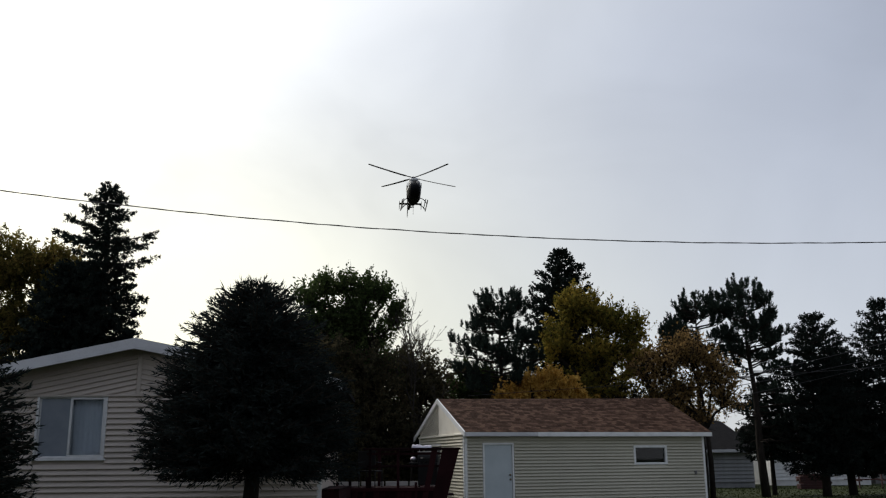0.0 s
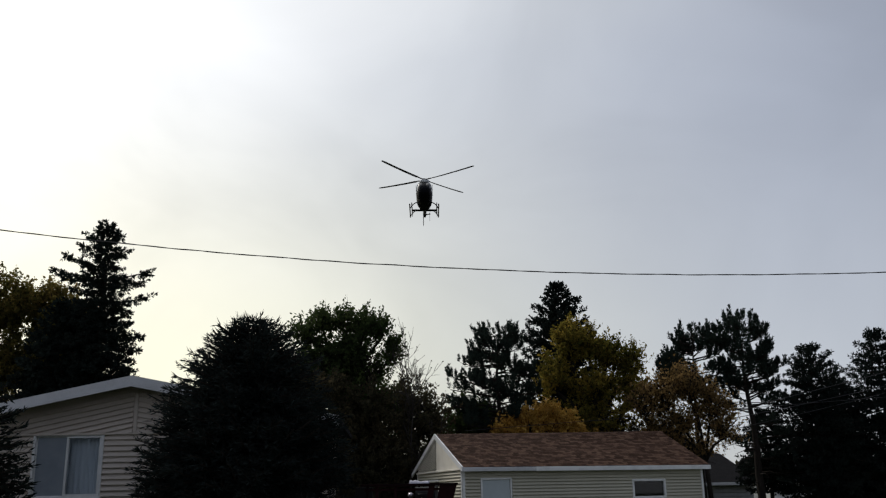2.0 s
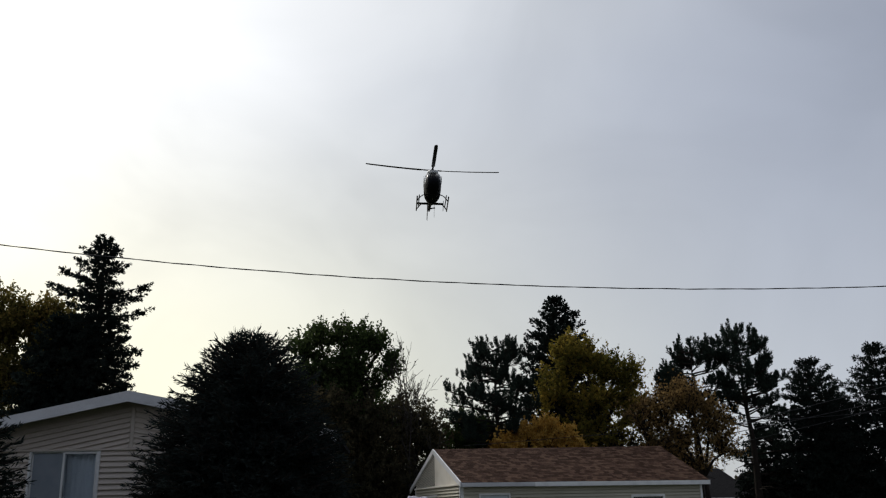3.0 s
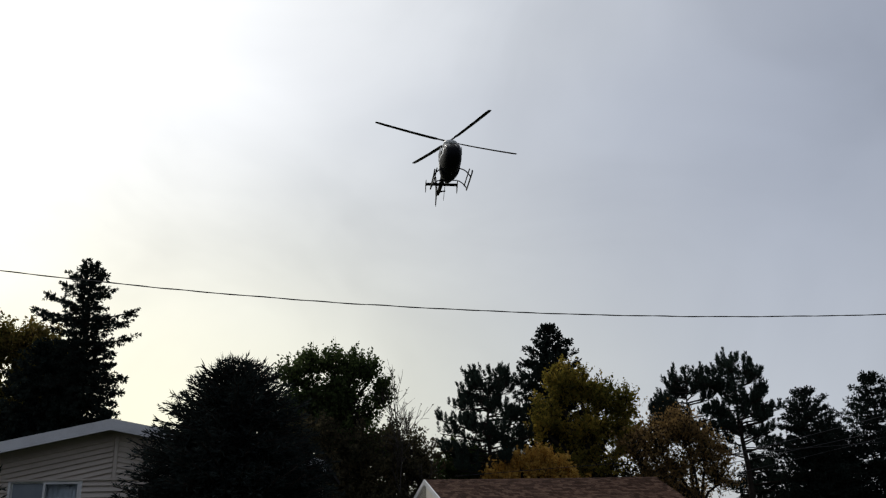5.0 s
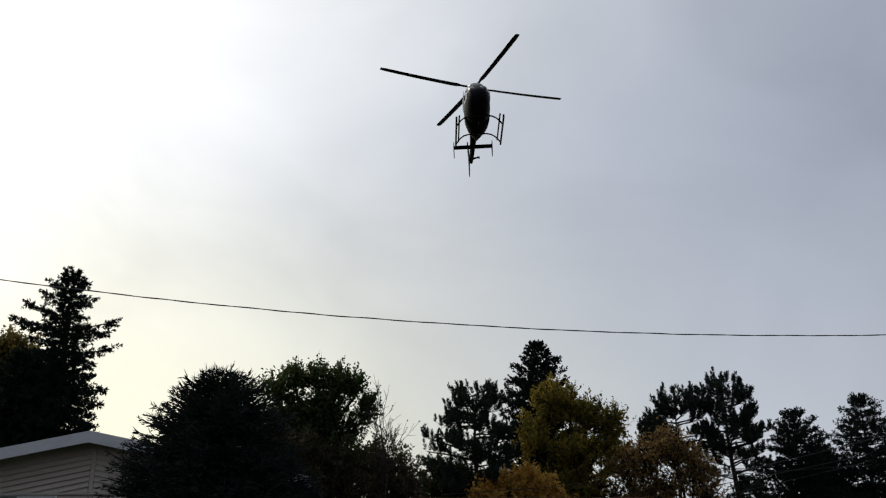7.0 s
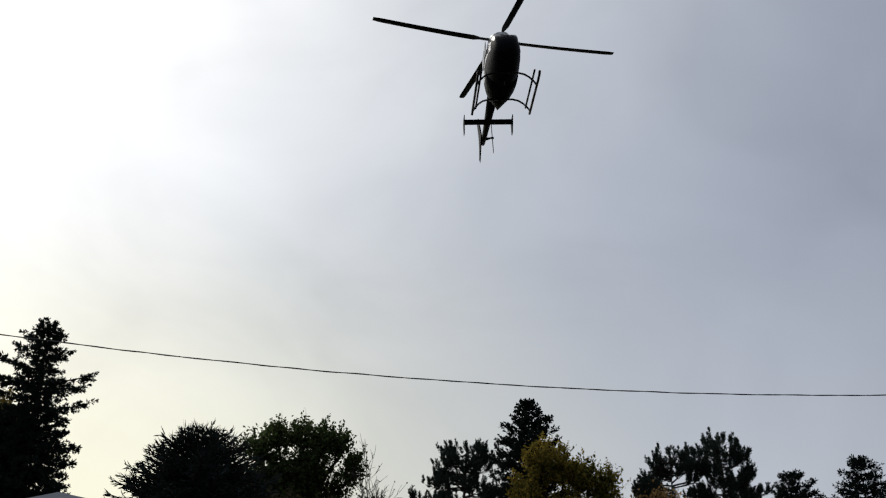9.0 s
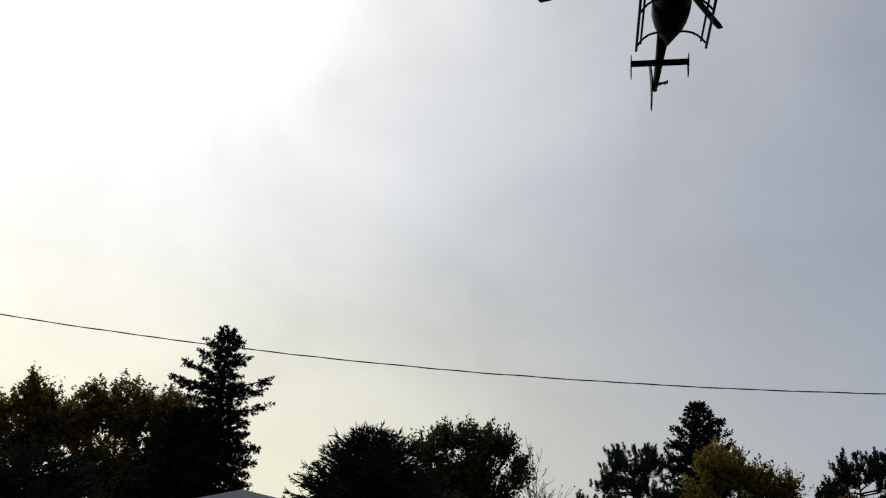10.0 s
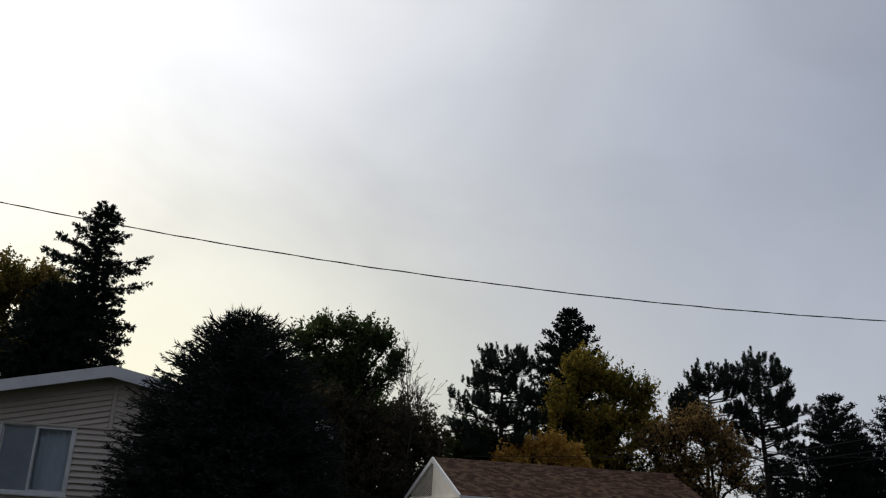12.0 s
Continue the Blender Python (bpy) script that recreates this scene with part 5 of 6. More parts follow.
def build_deck():
    t = thing("deck", pose(-3.2, 24.2, 0), "raised deck with red-brown stained rails and skirting", "deck", kind="structure")
    W, Dp, zf, zt = 3.5, 2.6, 0.88, 1.92
    n = 17
    for i in range(n):
        y = 0.02 + i * Dp / n
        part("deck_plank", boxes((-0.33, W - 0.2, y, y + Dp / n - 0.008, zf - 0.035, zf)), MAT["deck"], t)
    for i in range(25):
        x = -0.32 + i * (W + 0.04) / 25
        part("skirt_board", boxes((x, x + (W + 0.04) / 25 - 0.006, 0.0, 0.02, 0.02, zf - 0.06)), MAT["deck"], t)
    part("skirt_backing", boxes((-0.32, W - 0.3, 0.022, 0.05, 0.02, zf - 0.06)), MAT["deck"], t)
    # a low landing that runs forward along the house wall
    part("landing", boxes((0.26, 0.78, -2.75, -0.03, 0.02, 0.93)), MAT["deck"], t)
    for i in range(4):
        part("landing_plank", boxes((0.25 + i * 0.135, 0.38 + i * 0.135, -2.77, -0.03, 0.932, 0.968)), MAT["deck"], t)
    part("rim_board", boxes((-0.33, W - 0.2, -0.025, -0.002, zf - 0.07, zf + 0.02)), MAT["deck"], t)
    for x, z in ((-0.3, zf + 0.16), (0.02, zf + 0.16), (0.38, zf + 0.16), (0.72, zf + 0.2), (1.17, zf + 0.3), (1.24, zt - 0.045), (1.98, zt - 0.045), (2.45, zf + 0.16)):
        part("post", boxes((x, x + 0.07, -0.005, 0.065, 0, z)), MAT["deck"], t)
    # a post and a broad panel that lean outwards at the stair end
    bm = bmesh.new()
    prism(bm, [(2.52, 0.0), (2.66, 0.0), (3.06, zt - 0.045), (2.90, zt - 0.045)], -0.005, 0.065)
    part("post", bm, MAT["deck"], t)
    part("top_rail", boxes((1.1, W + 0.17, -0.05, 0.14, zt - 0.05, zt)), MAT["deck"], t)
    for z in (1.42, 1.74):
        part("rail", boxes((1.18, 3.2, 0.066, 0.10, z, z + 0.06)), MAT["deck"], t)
    # pale boards added low along the back of the deck for its bright strip
    for a, b in ((-0.3, 0.78), (0.83, 1.48), (1.53, 2.18), (2.23, 3.1)):
        part("kick_board", boxes((a, b, Dp - 0.06, Dp - 0.03, zf + 0.004, zf + 0.13)), MAT["deckboard"], t, "pale board standing for a bright strip behind the deck")
    for x in (0.02, 1.3, 2.52):
        part("post", boxes((x, x + 0.09, Dp - 0.09, Dp, 0, zt - 0.04)), MAT["deck"], t)
    part("top_rail", boxes((1.25, 3.0, Dp - 0.14, Dp + 0.05, zt - 0.04, zt)), MAT["deck"], t)
    # stair side panel, leaning outwards
    bm = bmesh.new()
    prism(bm, [(2.78, 0.0), (3.13, 0.0), (W + 0.13, zt - 0.05), (3.18, zt - 0.05)], -0.03, 0.02)
    part("stair_panel", bm, MAT["deck"], t)
    for i in range(4):
        part("stair_tread", boxes((W - 0.2 + i * 0.18, W - 0.02 + i * 0.18, 0.3, 1.3, zf - 0.2 * (i + 1), zf - 0.2 * (i + 1) + 0.04)), MAT["deck"], t)
    g = thing("barbecue_grill", pose(-0.42, 25.4, zf), "black cart barbecue with rounded hood and steel side burner", "grill")
    part("cabinet", boxes((-0.27, 0.27, -0.22, 0.22, 0.06, 0.66), bevel=0.012), MAT["grill"], g)
    bm = bmesh.new()
    hood = [(-0.22, 0.665)] + [(0.22 * math.cos(math.pi * (1 - k / 8)), 0.72 + 0.24 * math.sin(math.pi * k / 8)) for k in range(9)] + [(0.22, 0.665)]
    a = [bm.verts.new((-0.28, y, z)) for y, z in hood]
    b = [bm.verts.new((0.28, y, z)) for y, z in hood]
    bm.faces.new(a)
    bm.faces.new(b[::-1])
    for k in range(len(hood)):
        q = (k + 1) % len(hood)
        bm.faces.new((a[k], b[k], b[q], a[q]))
    bmesh.ops.recalc_face_normals(bm, faces=bm.faces)
    part("hood", bm, MAT["grill"], g)
    tube_ob("handle", [(-0.2, -0.21, 0.76), (-0.2, -0.27, 0.77), (0.2, -0.27, 0.77), (0.2, -0.21, 0.76)], 0.012, MAT["grill"], g)
    part("side_shelf", boxes((-0.52, -0.275, -0.2, 0.2, 0.62, 0.66), bevel=0.008), MAT["grill"], g)
    bm = bmesh.new()
    r = bmesh.ops.create_uvsphere(bm, u_segments=16, v_segments=10, radius=0.13)
    bmesh.ops.transform(bm, verts=r["verts"], matrix=Matrix.Translation((-0.40, -0.02, 0.74)) @ Matrix.Diagonal((0.7, 0.7, 0.6, 1)))
    part("side_burner", bm, MAT["chrome"], g, "dull steel side burner", smooth=True)
    for x in (-0.24, 0.24):
        tube_ob("leg", [(x, -0.18, 0), (x, -0.18, 0.07)], 0.022, MAT["grill"], g)
        tube_ob("leg", [(x, 0.18, 0), (x, 0.18, 0.07)], 0.022, MAT["grill"], g)
    c = thing("patio_chair", pose(-2.0, 25.4, zf, 0, 0, 160), "dark metal patio chair on the deck", "chair")
    part("seat", boxes((-0.26, 0.26, -0.25, 0.25, 0.42, 0.46), bevel=0.012), MAT["grill"], c)
    bm = boxes((-0.26, 0.26, 0.24, 0.28, 0.5, 0.98), bevel=0.012)
    part("backrest", bm, MAT["grill"], c)
    for x in (-0.24, 0.24):
        for y in (-0.23, 0.24):
            tube_ob("leg", [(x, y, 0), (x, y, 0.43)], 0.016, MAT["grill"], c)
        tube_ob("armrest", [(x, -0.22, 0.44), (x, -0.2, 0.66), (x, 0.25, 0.68)], 0.018, MAT["grill"], c)
    rng = np.random.default_rng(2)
    bm = bmesh.new()
    bmesh.ops.create_grid(bm, x_segments=24, y_segments=10, size=0.5)
    for v in bm.verts:
        x, y = v.co.x, v.co.y
        v.co = Vector((x * 0.6, y * 0.3, 0.05 + 0.07 * noise.noise((x * 5, y * 4, 1)) + 0.05 * (1 - (2 * y) ** 2)))
        if abs(y) > 0.45 or abs(x) > 0.48:
            v.co.z = 0.003
    tp = part("folded_tarp", bm, MAT["cloth"], smooth=True)
    tp.matrix_basis = pose(-0.62, 26.72, zt)
    tagged(tp, "pale blue-grey crumpled tarp lying on the deck rail", "tarp")


def far_house(x, y, w, d, ze, zr, label, yaw=0, paint="white", windows=True, hip=0.0):
    t = thing("house", pose(x, y, 0, 0, 0, yaw), label, "house", kind="structure")
    win = [(w * 0.52, w * 0.52 + 0.7, 1.1, 1.75)] if windows else []
    wl = wall_slab("wall", 0, w, -0.1, ze, win, 0.15, MAT[paint], t)
    side_wall(wl, 0, w, 0.3, ze, [(h[0] - 0.05, h[1] + 0.05, 1.05, 1.8) for h in win], MAT[paint], step=0.2)
    for h in win:
        f = part("window", frame_bars(h[0] - 0.05, h[1] + 0.05, 1.05, 1.8, 0.06, -0.04, 0.06), MAT["white"], t)
        part("pane", boxes((h[0], h[1], 0.06, 0.07, 1.1, 1.75), bevel=0), MAT["heli_glass"], f)
    for a in (0, w - 0.15):
        part("side_wall", boxes((a, a + 0.15, 0.16, d, -0.1, ze), bevel=0), MAT[paint], t)
    part("back_wall", boxes((0.16, w - 0.16, d - 0.15, d, -0.1, ze), bevel=0), MAT[paint], t)
    bm = bmesh.new()
    pts = [(-0.35, ze - 0.06), (d / 2, zr), (d + 0.35, ze - 0.06), (d + 0.35, ze + 0.08), (d / 2, zr + 0.14), (-0.35, ze + 0.08)]
    a = [bm.verts.new((-0.35, p, q)) for p, q in pts]
    b = [bm.verts.new((w + 0.35 - (hip if q > ze + 0.1 else 0.0), p, q)) for p, q in pts]
    bm.faces.new(a)
    bm.faces.new(b[::-1])
    for i in range(6):
        bm.faces.new((a[i], b[i], b[(i + 1) % 6], a[(i + 1) % 6]))
    bmesh.ops.recalc_face_normals(bm, faces=bm.faces)
    part("roof", bm, MAT["darkroof"], t, "charcoal shingle roof")
    part("eaves_board", boxes((-0.36, w + 0.36, -0.385, -0.352, ze - 0.08, ze + 0.07)), MAT["fascia"], t)
    return t


def build_yard():
    far_house(12.6, 50.0, 4.3, 7.0, 1.95, 3.55, "low outbuilding, pale siding greyed for tree shade, with a charcoal roof behind the trees", paint="shadysiding", windows=False, hip=0.9)
    far_house(19.1, 53.0, 5.5, 8.0, 2.1, 3.4, "white-sided house with a charcoal roof, half hidden by spruces")
    far_house(25.8, 55.0, 9.0, 8.0, 2.1, 3.4, "dark grey house with a charcoal roof beyond the row of trees", paint="soffit")
    tb = thing("picnic_table", pose(22.0, 47.5, 0), "red-stained wooden picnic table on the far lawn", "table")
    for i in range(4):
        part("tabletop_plank", boxes((-1.0, 1.0, -0.34 + i * 0.175, -0.18 + i * 0.175, 0.71, 0.75)), MAT["redwood"], tb)
    for y in (-0.7, 0.62):
        part("bench_plank", boxes((-1.0, 1.0, y, y + 0.2, 0.42, 0.46)), MAT["redwood"], tb)
    for x in (-0.75, 0.75):
        part("leg_frame", boxes((x, x + 0.05, -0.68, 0.8, 0.36, 0.42), (x, x + 0.05, -0.4, -0.3, 0, 0.71), (x, x + 0.05, 0.3, 0.4, 0, 0.71)), MAT["redwood"], tb)
    wp = thing("wood_pile", pose(18.9, 47.0, 0), "low pile of reddish boards on the far lawn", "wood pile")
    rng = random.Random(4)
    for i in range(6):
        for j in range(3):
            a = rng.uniform(-0.12, 0.12)
            bm = boxes((-0.75 + a, 0.7 + a, -0.3 + j * 0.2, -0.12 + j * 0.2, 0.004 + i * 0.125, 0.12 + i * 0.125))
            part("board", bm, MAT["redwood"], wp)


def build_cables():
    """Overhead lines: one long sagging span in front, thinner ones among the far trees."""

    def span(name, fn, x0, x1, r, label, n=160, twist=0.0):
        s = Soup()
        pts = [fn(x0 + (x1 - x0) * i / n) for i in range(n + 1)]
        if twist:
            for k in (0, 1):
                q = [(p[0], p[1] + twist * math.cos(i * 0.9 + k * 3.1416), p[2] + twist * math.sin(i * 0.9 + k * 3.1416)) for i, p in enumerate(pts)]
                s.add(*tube(q, [r] * len(q), 5))
        else:
            s.add(*tube(pts, [r] * len(pts), 5))
        o = s.ob(name, MAT["cable"], smooth=True)
        tagged(o, label, "cable", "power lines" if name == "power_line" else "")

    span("overhead_cable", lambda x: (x, 25.0 + 0.1 * x, 7.992 - 0.04527 * x + 0.003025 * x * x + 0.014 * noise.noise((x * 1.2, 3.0, 0.5))), -50, 50, 0.0125, "long sagging twisted overhead cable crossing above the garden", 420, 0.0065)
    span("power_line", lambda x: (x, 36.2 + 0.02 * x, 5.05 + 0.21 * (x - 13.4) + 0.003 * (x - 13.4) ** 2), -4, 45, 0.013, "thin grey power line crossing before the row of spruces")
    span("power_line", lambda x: (x, 36.3 + 0.02 * x, 4.38 + 0.165 * (x - 11.7) + 0.003 * (x - 11.7) ** 2), -4, 45, 0.013, "thin grey power line crossing before the row of spruces")
    span("power_line", lambda x: (x, 36.4 + 0.02 * x, 3.95 + 0.19 * (x - 11.7) + 0.003 * (x - 11.7) ** 2), -4, 45, 0.011, "thin grey power line crossing before the row of spruces")
    span("power_line", lambda x: (x, 36.4, 4.17 + 0.06 * (x - 2.1)), 1.0, 60, 0.010, "thin dark line behind the garage roof")


build_house()
build_garage()
build_deck()
build_yard()
build_cables()


# ---- helicopter ----
def loft(sections, sides=24, power=2.6):
    """A closed skin through cross-sections (y, half width, top, bottom)."""
    bm = bmesh.new()
    rings = []
    for y, hw, zt, zb in sections:
        ring = []
        for k in range(sides):
            a = 2 * math.pi * k / sides
            c, s = math.cos(a), math.sin(a)
            x = hw * abs(c) ** (2 / power) * (1 if c > 0 else -1)
            z = (zt + zb) / 2 + (zt - zb) / 2 * abs(s) ** (2 / power) * (1 if s > 0 else -1)
            ring.append(bm.verts.new((x, y, z)))
        rings.append(ring)
    for a, b in zip(rings, rings[1:]):
        for k in range(sides):
            bm.faces.new((a[k], a[(k + 1) % sides], b[(k + 1) % sides], b[k]))
    bm.faces.new(rings[0])
    bm.faces.new(rings[-1])
    bmesh.ops.recalc_face_normals(bm, faces=bm.faces)
    return bm


def build_helicopter():
    """Origin at the rotor hub; the nose points to +y."""
    h = thing("helicopter", pose(-2.64, 83.65, 28.58, 3.9, -1.3, 185.9), "dark helicopter with pale sides, four blades and skids, in flight", "helicopter")
    body = [(2.84, 0.2, -1.78, -1.95), (2.74, 0.40, -1.58, -2.15), (2.48, 0.56, -1.34, -2.36), (2.05, 0.67, -1.06, -2.48), (1.6, 0.73, -0.82, -2.55), (1.05, 0.77, -0.66, -2.58), (0.2, 0.78, -0.6, -2.58),
            (-0.5, 0.74, -0.58, -2.54), (-1.0, 0.62, -0.6, -2.42), (-1.35, 0.47, -0.62, -2.2), (-1.7, 0.35, -0.66, -1.85), (-2.1, 0.27, -0.7, -1.5), (-2.7, 0.22, -0.76, -1.28)]
    bm = loft(body, 28)
    keel = loft([(0.6, 0.75, -1.3, -2.57), (0.0, 0.75, -1.3, -2.57), (-0.4, 0.70, -1.3, -2.56), (-0.8, 0.58, -1.4, -2.53), (-1.2, 0.34, -1.5, -2.48), (-1.62, 0.04, -1.6, -2.4)], 24)
    kd = bpy.data.meshes.new("keel")
    keel.to_mesh(kd)
    keel.free()
    bm.from_mesh(kd)
    bpy.data.meshes.remove(kd)
    for f in bm.faces:
        c = f.calc_center_median()
        f.material_index = 1 if (c.z > -1.75 and abs(f.normal.x) > 0.35 and -1.9 < c.y < 1.9) or (c.z > -0.95 and c.y < 1.7) else 0
    fus = part("fuselage", bm, [MAT["heli_dark"], MAT["heli_pale"]], h, "dark belly with pale painted sides", smooth=True)
    # windscreen halves and pale brow
    for sg in (-1, 1):
        bm = loft([(2.68, 0.15, -1.58, -1.82), (2.43, 0.22, -1.31, -1.85), (2.02, 0.29, -1.035, -1.86), (1.65, 0.32, -0.84, -1.88)], 14, 3)
        bmesh.ops.translate(bm, verts=bm.verts, vec=(sg * 0.325, 0.025, 0.0))
        for v in bm.verts:
            lim = np.interp(v.co.y, [1.6, 2.05, 2.48, 2.75], [0.745, 0.685, 0.575, 0.41])
            v.co.x = max(-lim, min(lim, v.co.x))
        part("windscreen", bm, MAT["heli_glass"], fus, "dark tinted windscreen", smooth=True)
    bm = bmesh.new()
    for i in range(12):
        a, b = math.pi * i / 12, math.pi * (i + 1) / 12
        q = []
        for ang, r, y in ((a, 1.0, 1.62), (b, 1.0, 1.62), (b, 1.0, 1.44), (a, 1.0, 1.44)):
            c, s = math.cos(ang), math.sin(ang)
            q.append(bm.verts.new((0.765 * (abs(c) ** 0.77) * (1 if c > 0 else -1), y, -1.6 + 0.87 * abs(s) ** 0.77)))
        bm.faces.new(q)
    bmesh.ops.remove_doubles(bm, verts=bm.verts, dist=0.001)
    bmesh.ops.solidify(bm, geom=bm.faces[:], thickness=0.02)
    part("brow_band", bm, MAT["heli_pale"], fus, "pale band over the windscreen", smooth=True)
    for sg in (-1, 1):
        for y0, y1 in ((0.85, 1.4), (-0.15, 0.7)):
            part("door_window", boxes((sg * 0.785 - 0.012, sg * 0.785 + 0.012, y0, y1, -1.45, -0.95), bevel=0.01), MAT["heli_glass"], fus, "dark door window")
    # the cabin is slim and its nose short
    for ob in (fus, *fus.children):
        for v in ob.data.vertices:
            v.co.x *= 0.88
            if v.co.y > 0:
                v.co.y *= 0.85
    part("cowling", loft([(1.25, 0.22, -0.52, -0.66), (0.9, 0.42, -0.36, -0.66), (0.2, 0.46, -0.26, -0.66), (-0.9, 0.44, -0.3, -0.66), (-1.7, 0.32, -0.42, -0.72), (-2.3, 0.16, -0.6, -0.8)], 20, 3), MAT["heli_pale"], h, "pale engine cowling", smooth=True)
    for sg in (-1, 1):
        tube_ob("exhaust", [(sg * 0.2, -1.35, -0.4), (sg * 0.26, -1.6, -0.26), (sg * 0.32, -1.85, -0.2)], [0.1, 0.11, 0.12], MAT["blade"], h)
    tube_ob("mast", [(0, 0, -0.4), (0, 0, 0.04)], [0.09, 0.06], MAT["blade"], h)
    # tail
    tube_ob("tail_boom", [(0, -2.3, -1.06), (0, -4.0, -0.96), (0, -6.3, -0.82), (0, -7.05, -0.78)], [0.26, 0.19, 0.125, 0.09], MAT["heli_dark"], h, sides=16)
    st = part("stabiliser", boxes((-1.12, 1.12, -4.83, -4.42, -1.09, -1.03), bevel=0.02), MAT["heli_dark"], h)
    for sg in (-1, 1):
        bm = bmesh.new()
        P = [(-4.3, -0.86), (-4.85, -0.88), (-5.0, -1.05), (-5.02, -1.55), (-4.75, -1.54), (-4.4, -1.1)]
        a = [bm.verts.new((sg * 1.12 - 0.018, y, z)) for y, z in P]
        b = [bm.verts.new((sg * 1.12 + 0.018, y, z)) for y, z in P]
        bm.faces.new(a)
        bm.faces.new(b[::-1])
        for i in range(6):
            bm.faces.new((a[i], b[i], b[(i + 1) % 6], a[(i + 1) % 6]))
        bmesh.ops.recalc_face_normals(bm, faces=bm.faces)
        part("endplate", bm, MAT["heli_dark"], st)
    bm = bmesh.new()
    P = [(-6.25, -0.75), (-6.95, 0.62), (-7.42, 0.66), (-7.15, -0.4), (-7.25, -0.95), (-7.56, -1.42), (-7.36, -1.46), (-6.7, -1.05)]
    a = [bm.verts.new((0.115, y, z)) for y, z in P]
    b = [bm.verts.new((0.175, y, z)) for y, z in P]
    bm.faces.new(a)
    bm.faces.new(b[::-1])
    for i in range(8):
        bm.faces.new((a[i], b[i], b[(i + 1) % 8], a[(i + 1) % 8]))
    bmesh.ops.recalc_face_normals(bm, faces=bm.faces)
    part("tail_fin", bm, MAT["heli_dark"], h)
    tube_ob("tail_gearbox", [(0.1, -6.71, -0.74), (-0.42, -6.71, -0.64)], [0.11, 0.035], MAT["blade"], h)
    tube_ob("tail_skid", [(0.14, -7.3, -1.3), (0.14, -7.48, -1.56)], 0.02, MAT["blade"], h)
    # skids: tube, step, and two bowed cross tubes
    for sg in (-1, 1):
        x = sg * 1.2
        tube_ob("skid", [(x, 2.11, -3.06), (x, 1.95, -3.13), (x, 1.7, -3.15), (x, -0.77, -3.15)], 0.05, MAT["blade"], h)
        tube_ob("step", [(sg * 1.04, 1.95, -2.9), (sg * 1.04, -0.7, -2.9)], 0.04, MAT["blade"], h)
    for y in (1.3, -0.55):
        tube_ob("cross_tube", [(sg * q, y, z) for sg, q, z in ((-1, 1.2, -3.15), (-1, 1.06, -2.93), (-1, 0.92, -2.77), (-1, 0.74, -2.64), (-1, 0.5, -2.57), (1, 0.5, -2.57), (1, 0.74, -2.64), (1, 0.92, -2.77), (1, 1.06, -2.93), (1, 1.2, -3.15))], 0.04, MAT["blade"], h)
    tube_ob("antenna", [(0.0, 0.9, -2.56), (0.0, 0.82, -2.85)], [0.02, 0.008], MAT["blade"], h)
    # main rotor, tilted forward
    bm = bmesh.new()
    bmesh.ops.create_cone(bm, cap_ends=True, segments=16, radius1=0.2, radius2=0.13, depth=0.16)
    for k in range(4):
        box(bm, 0.1, 0.75, -0.06, 0.06, -0.035, 0.035, bevel=0.012, m=Matrix.Rotation(radians(90 * k), 4, "Z"))
    rotor = part("main_rotor", bm, MAT["blade"], h, "four-bladed main rotor head")
    for k in range(4):
        bm = bmesh.new()
        n = 14
        ring = []
        for i in range(n + 1):
            u = i / n
            x = 0.7 + u * (5.33 - 0.7)
            c = 0.145 if u > 0.06 else 0.06 + 0.07 * u / 0.06
            if u > 0.97:
                c *= 0.8
            z = 0.2 * u ** 1.5
            tw = radians(9 - 7 * u)
            P = [(-c, 0), (-c * 0.4, 0.024), (c * 0.5, 0.028), (c, 0), (c * 0.5, -0.022), (-c * 0.4, -0.018)]
            ring.append([bm.verts.new((x, y * math.cos(tw) - q * math.sin(tw), z + y * math.sin(tw) + q * math.cos(tw))) for y, q in P])
        for a, b in zip(ring, ring[1:]):
            for j in range(6):
                bm.faces.new((a[j], b[j], b[(j + 1) % 6], a[(j + 1) % 6]))
        bm.faces.new(ring[0])
        bm.faces.new(ring[-1])
        bmesh.ops.recalc_face_normals(bm, faces=bm.faces)
        bmesh.ops.transform(bm, verts=bm.verts, matrix=Matrix.Rotation(radians(90 * k), 4, "Z"))
        part("rotor_blade", bm, MAT["blade"], rotor)
    bm = bmesh.new()
    bmesh.ops.create_cone(bm, cap_ends=True, segments=10, radius1=0.06, radius2=0.06, depth=0.14, matrix=Matrix.Rotation(radians(90), 4, "Y"))
    tail = part("tail_rotor", bm, MAT["blade"], h, "two-bladed tail rotor")
    for sg in (-1, 1):
        part("tail_blade", boxes((-0.012, 0.012, -0.07, 0.07, *((0.05, 0.83) if sg > 0 else (-0.83, -0.05))), bevel=0.006), MAT["blade"], tail)
    return h, rotor, tail


helicopter, main_rotor, tail_rotor = build_helicopter()

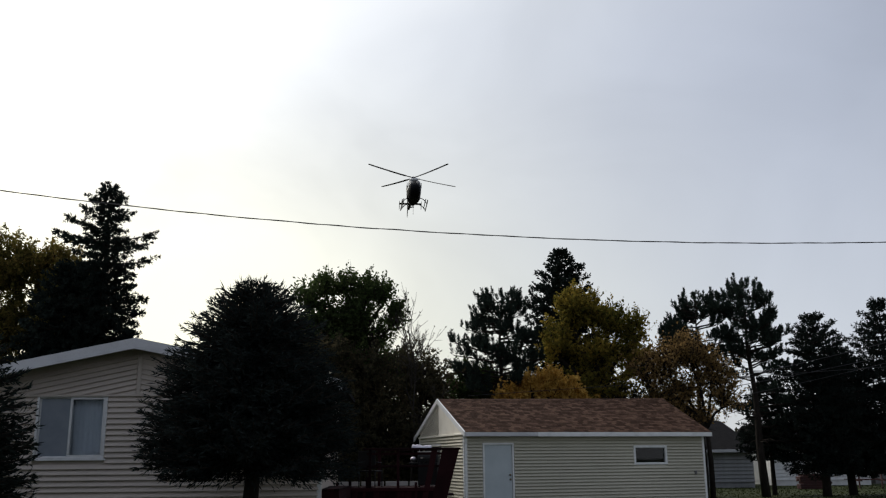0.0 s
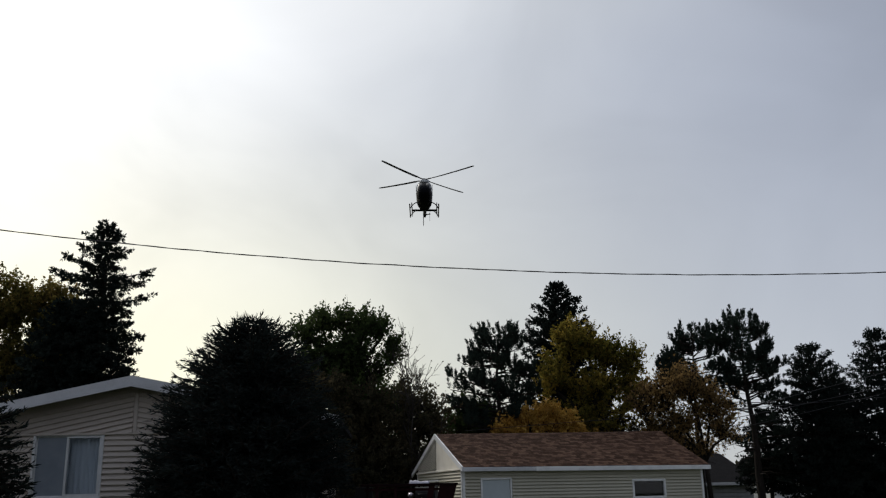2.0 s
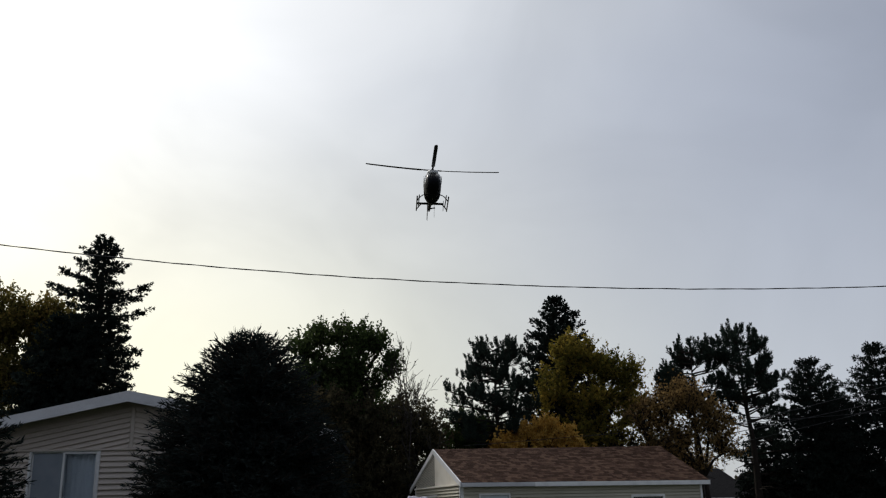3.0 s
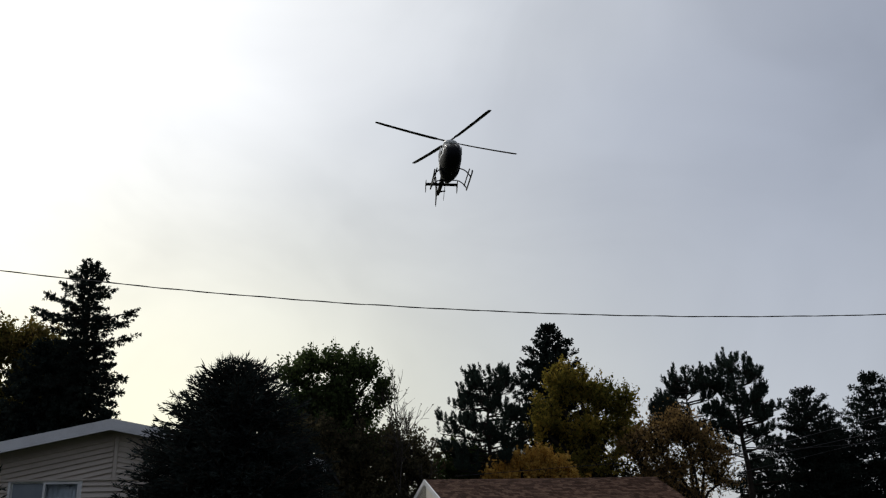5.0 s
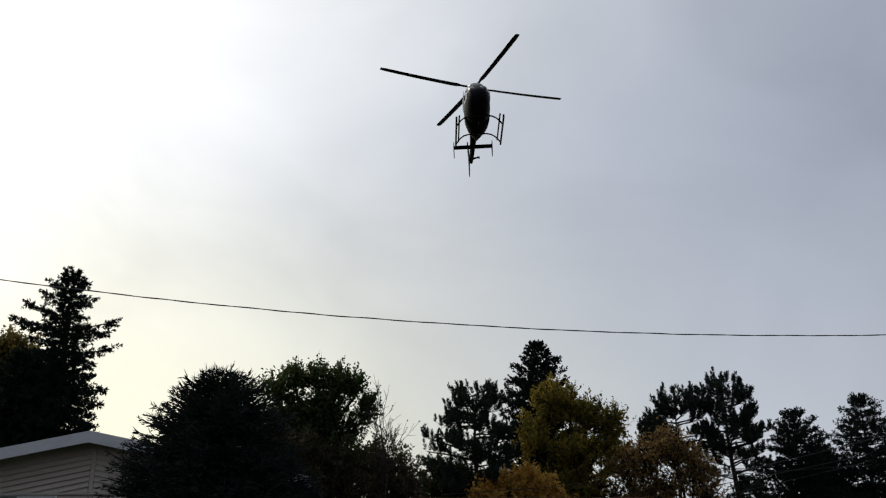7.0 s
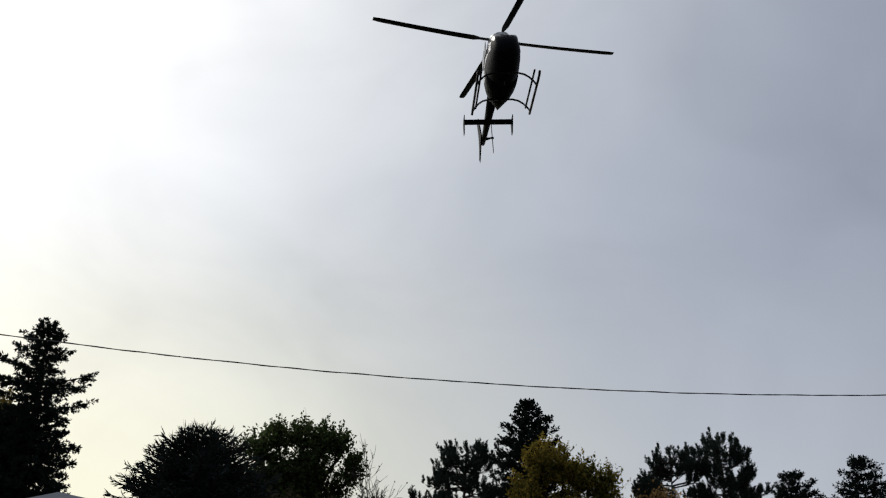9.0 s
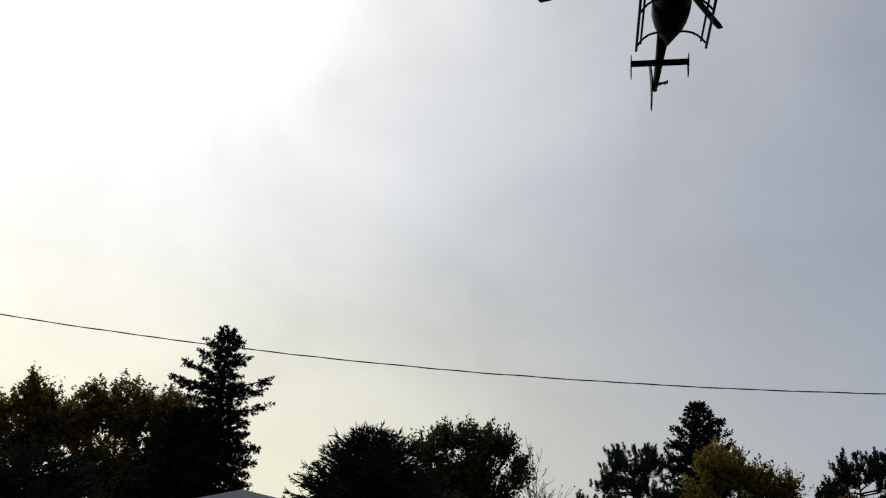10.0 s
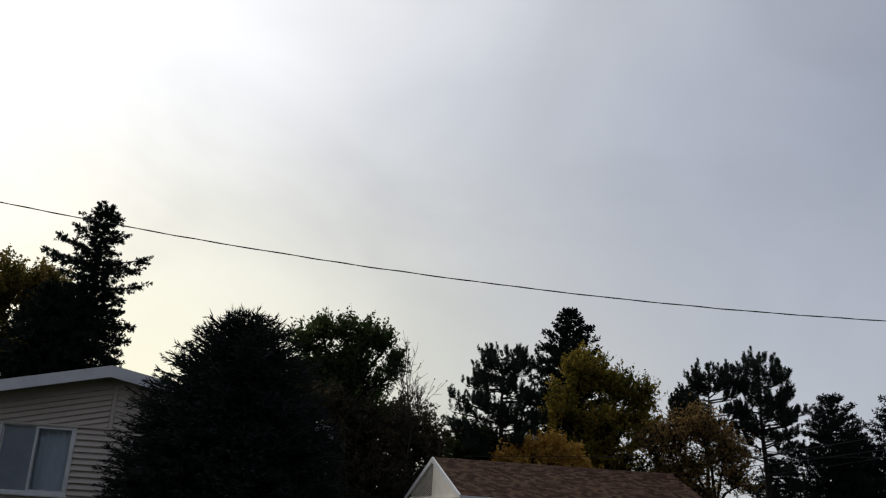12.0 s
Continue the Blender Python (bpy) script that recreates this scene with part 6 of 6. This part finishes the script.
FLIGHT = [
    (0.0, pose(-2.66, 83.46, 28.52, 3.61, -0.28, 185.82)),
    (0.5, pose(-2.30, 80.65, 28.31, 3.53, -1.04, 185.78)),
    (1.0, pose(-1.88, 77.85, 28.16, 4.04, -1.28, 183.86)),
    (1.5, pose(-1.50, 75.10, 27.96, 3.96, -1.34, 182.15)),
    (2.0, pose(-1.03, 72.30, 27.87, 2.83, -0.66, 180.65)),
    (2.5, pose(-0.58, 69.43, 27.83, 2.09, -1.41, 180.65)),
    (3.0, pose(-0.12, 66.49, 27.74, 1.76, -1.98, 182.86)),
    (5.0, pose(1.58, 54.60, 27.02, 1.87, -0.16, 185.57)),
    (5.5, pose(2.11, 51.68, 26.72, 2.61, 0.24, 185.74)),
    (6.0, pose(2.51, 48.81, 26.38, 3.23, 0.92, 184.58)),
    (6.5, pose(2.86, 46.13, 26.17, 3.79, 1.88, 181.54)),
    (7.0, pose(3.22, 43.49, 25.90, 3.56, 2.93, 178.32)),
    (9.0, pose(3.77, 32.65, 24.57, 1.59, 2.22, 180.11)),
    (9.5, pose(3.78, 30.09, 24.29, 0.95, 0.74, 179.30)),
    (10.0, pose(3.84, 27.81, 24.02, -0.24, -0.96, 178.80)),
    (10.5, pose(3.75, 25.71, 23.78, -1.21, -2.05, 178.27)),
    (11.25, pose(3.76, 22.62, 23.39, -1.69, -2.68, 178.04)),
    (12.0, pose(3.75, 19.50, 23.00, -2.18, -3.31, 177.80)),
]
# the rotor turns at about 413 rounds a minute; its speed drifts a little
ROTOR_SPEED = 2478.02
ROTOR_TILT = pose(0, 0, 0, -4.86, -1.81)
ROTOR_DRIFT = [(0.0, 33.5), (0.5, 40.6), (1.0, 42.3), (1.5, 44.6), (2.0, 44.0), (2.5, 40.2), (3.0, 36.8), (5.0, 51.8), (5.5, 48.1), (6.0, 49.0), (6.5, 50.2), (7.0, 45.4), (9.0, 30.0), (9.5, 28.9), (10.0, 32.3), (12.0, 32.3)]


def motions():
    walk(helicopter, FLIGHT)
    ts = [i / FPS for i in range(361)]
    drift = np.interp(ts, [p[0] for p in ROTOR_DRIFT], [p[1] for p in ROTOR_DRIFT])
    walk(main_rotor, [(t, ROTOR_TILT @ pose(0, 0, 0, 0, 0, (ROTOR_SPEED * t + d) % 360)) for t, d in zip(ts, drift)])
    walk(tail_rotor, [(t, pose(-0.44, -6.71, -0.64, (-40.0 * i) % 360)) for i, t in enumerate(ts)])


motions()
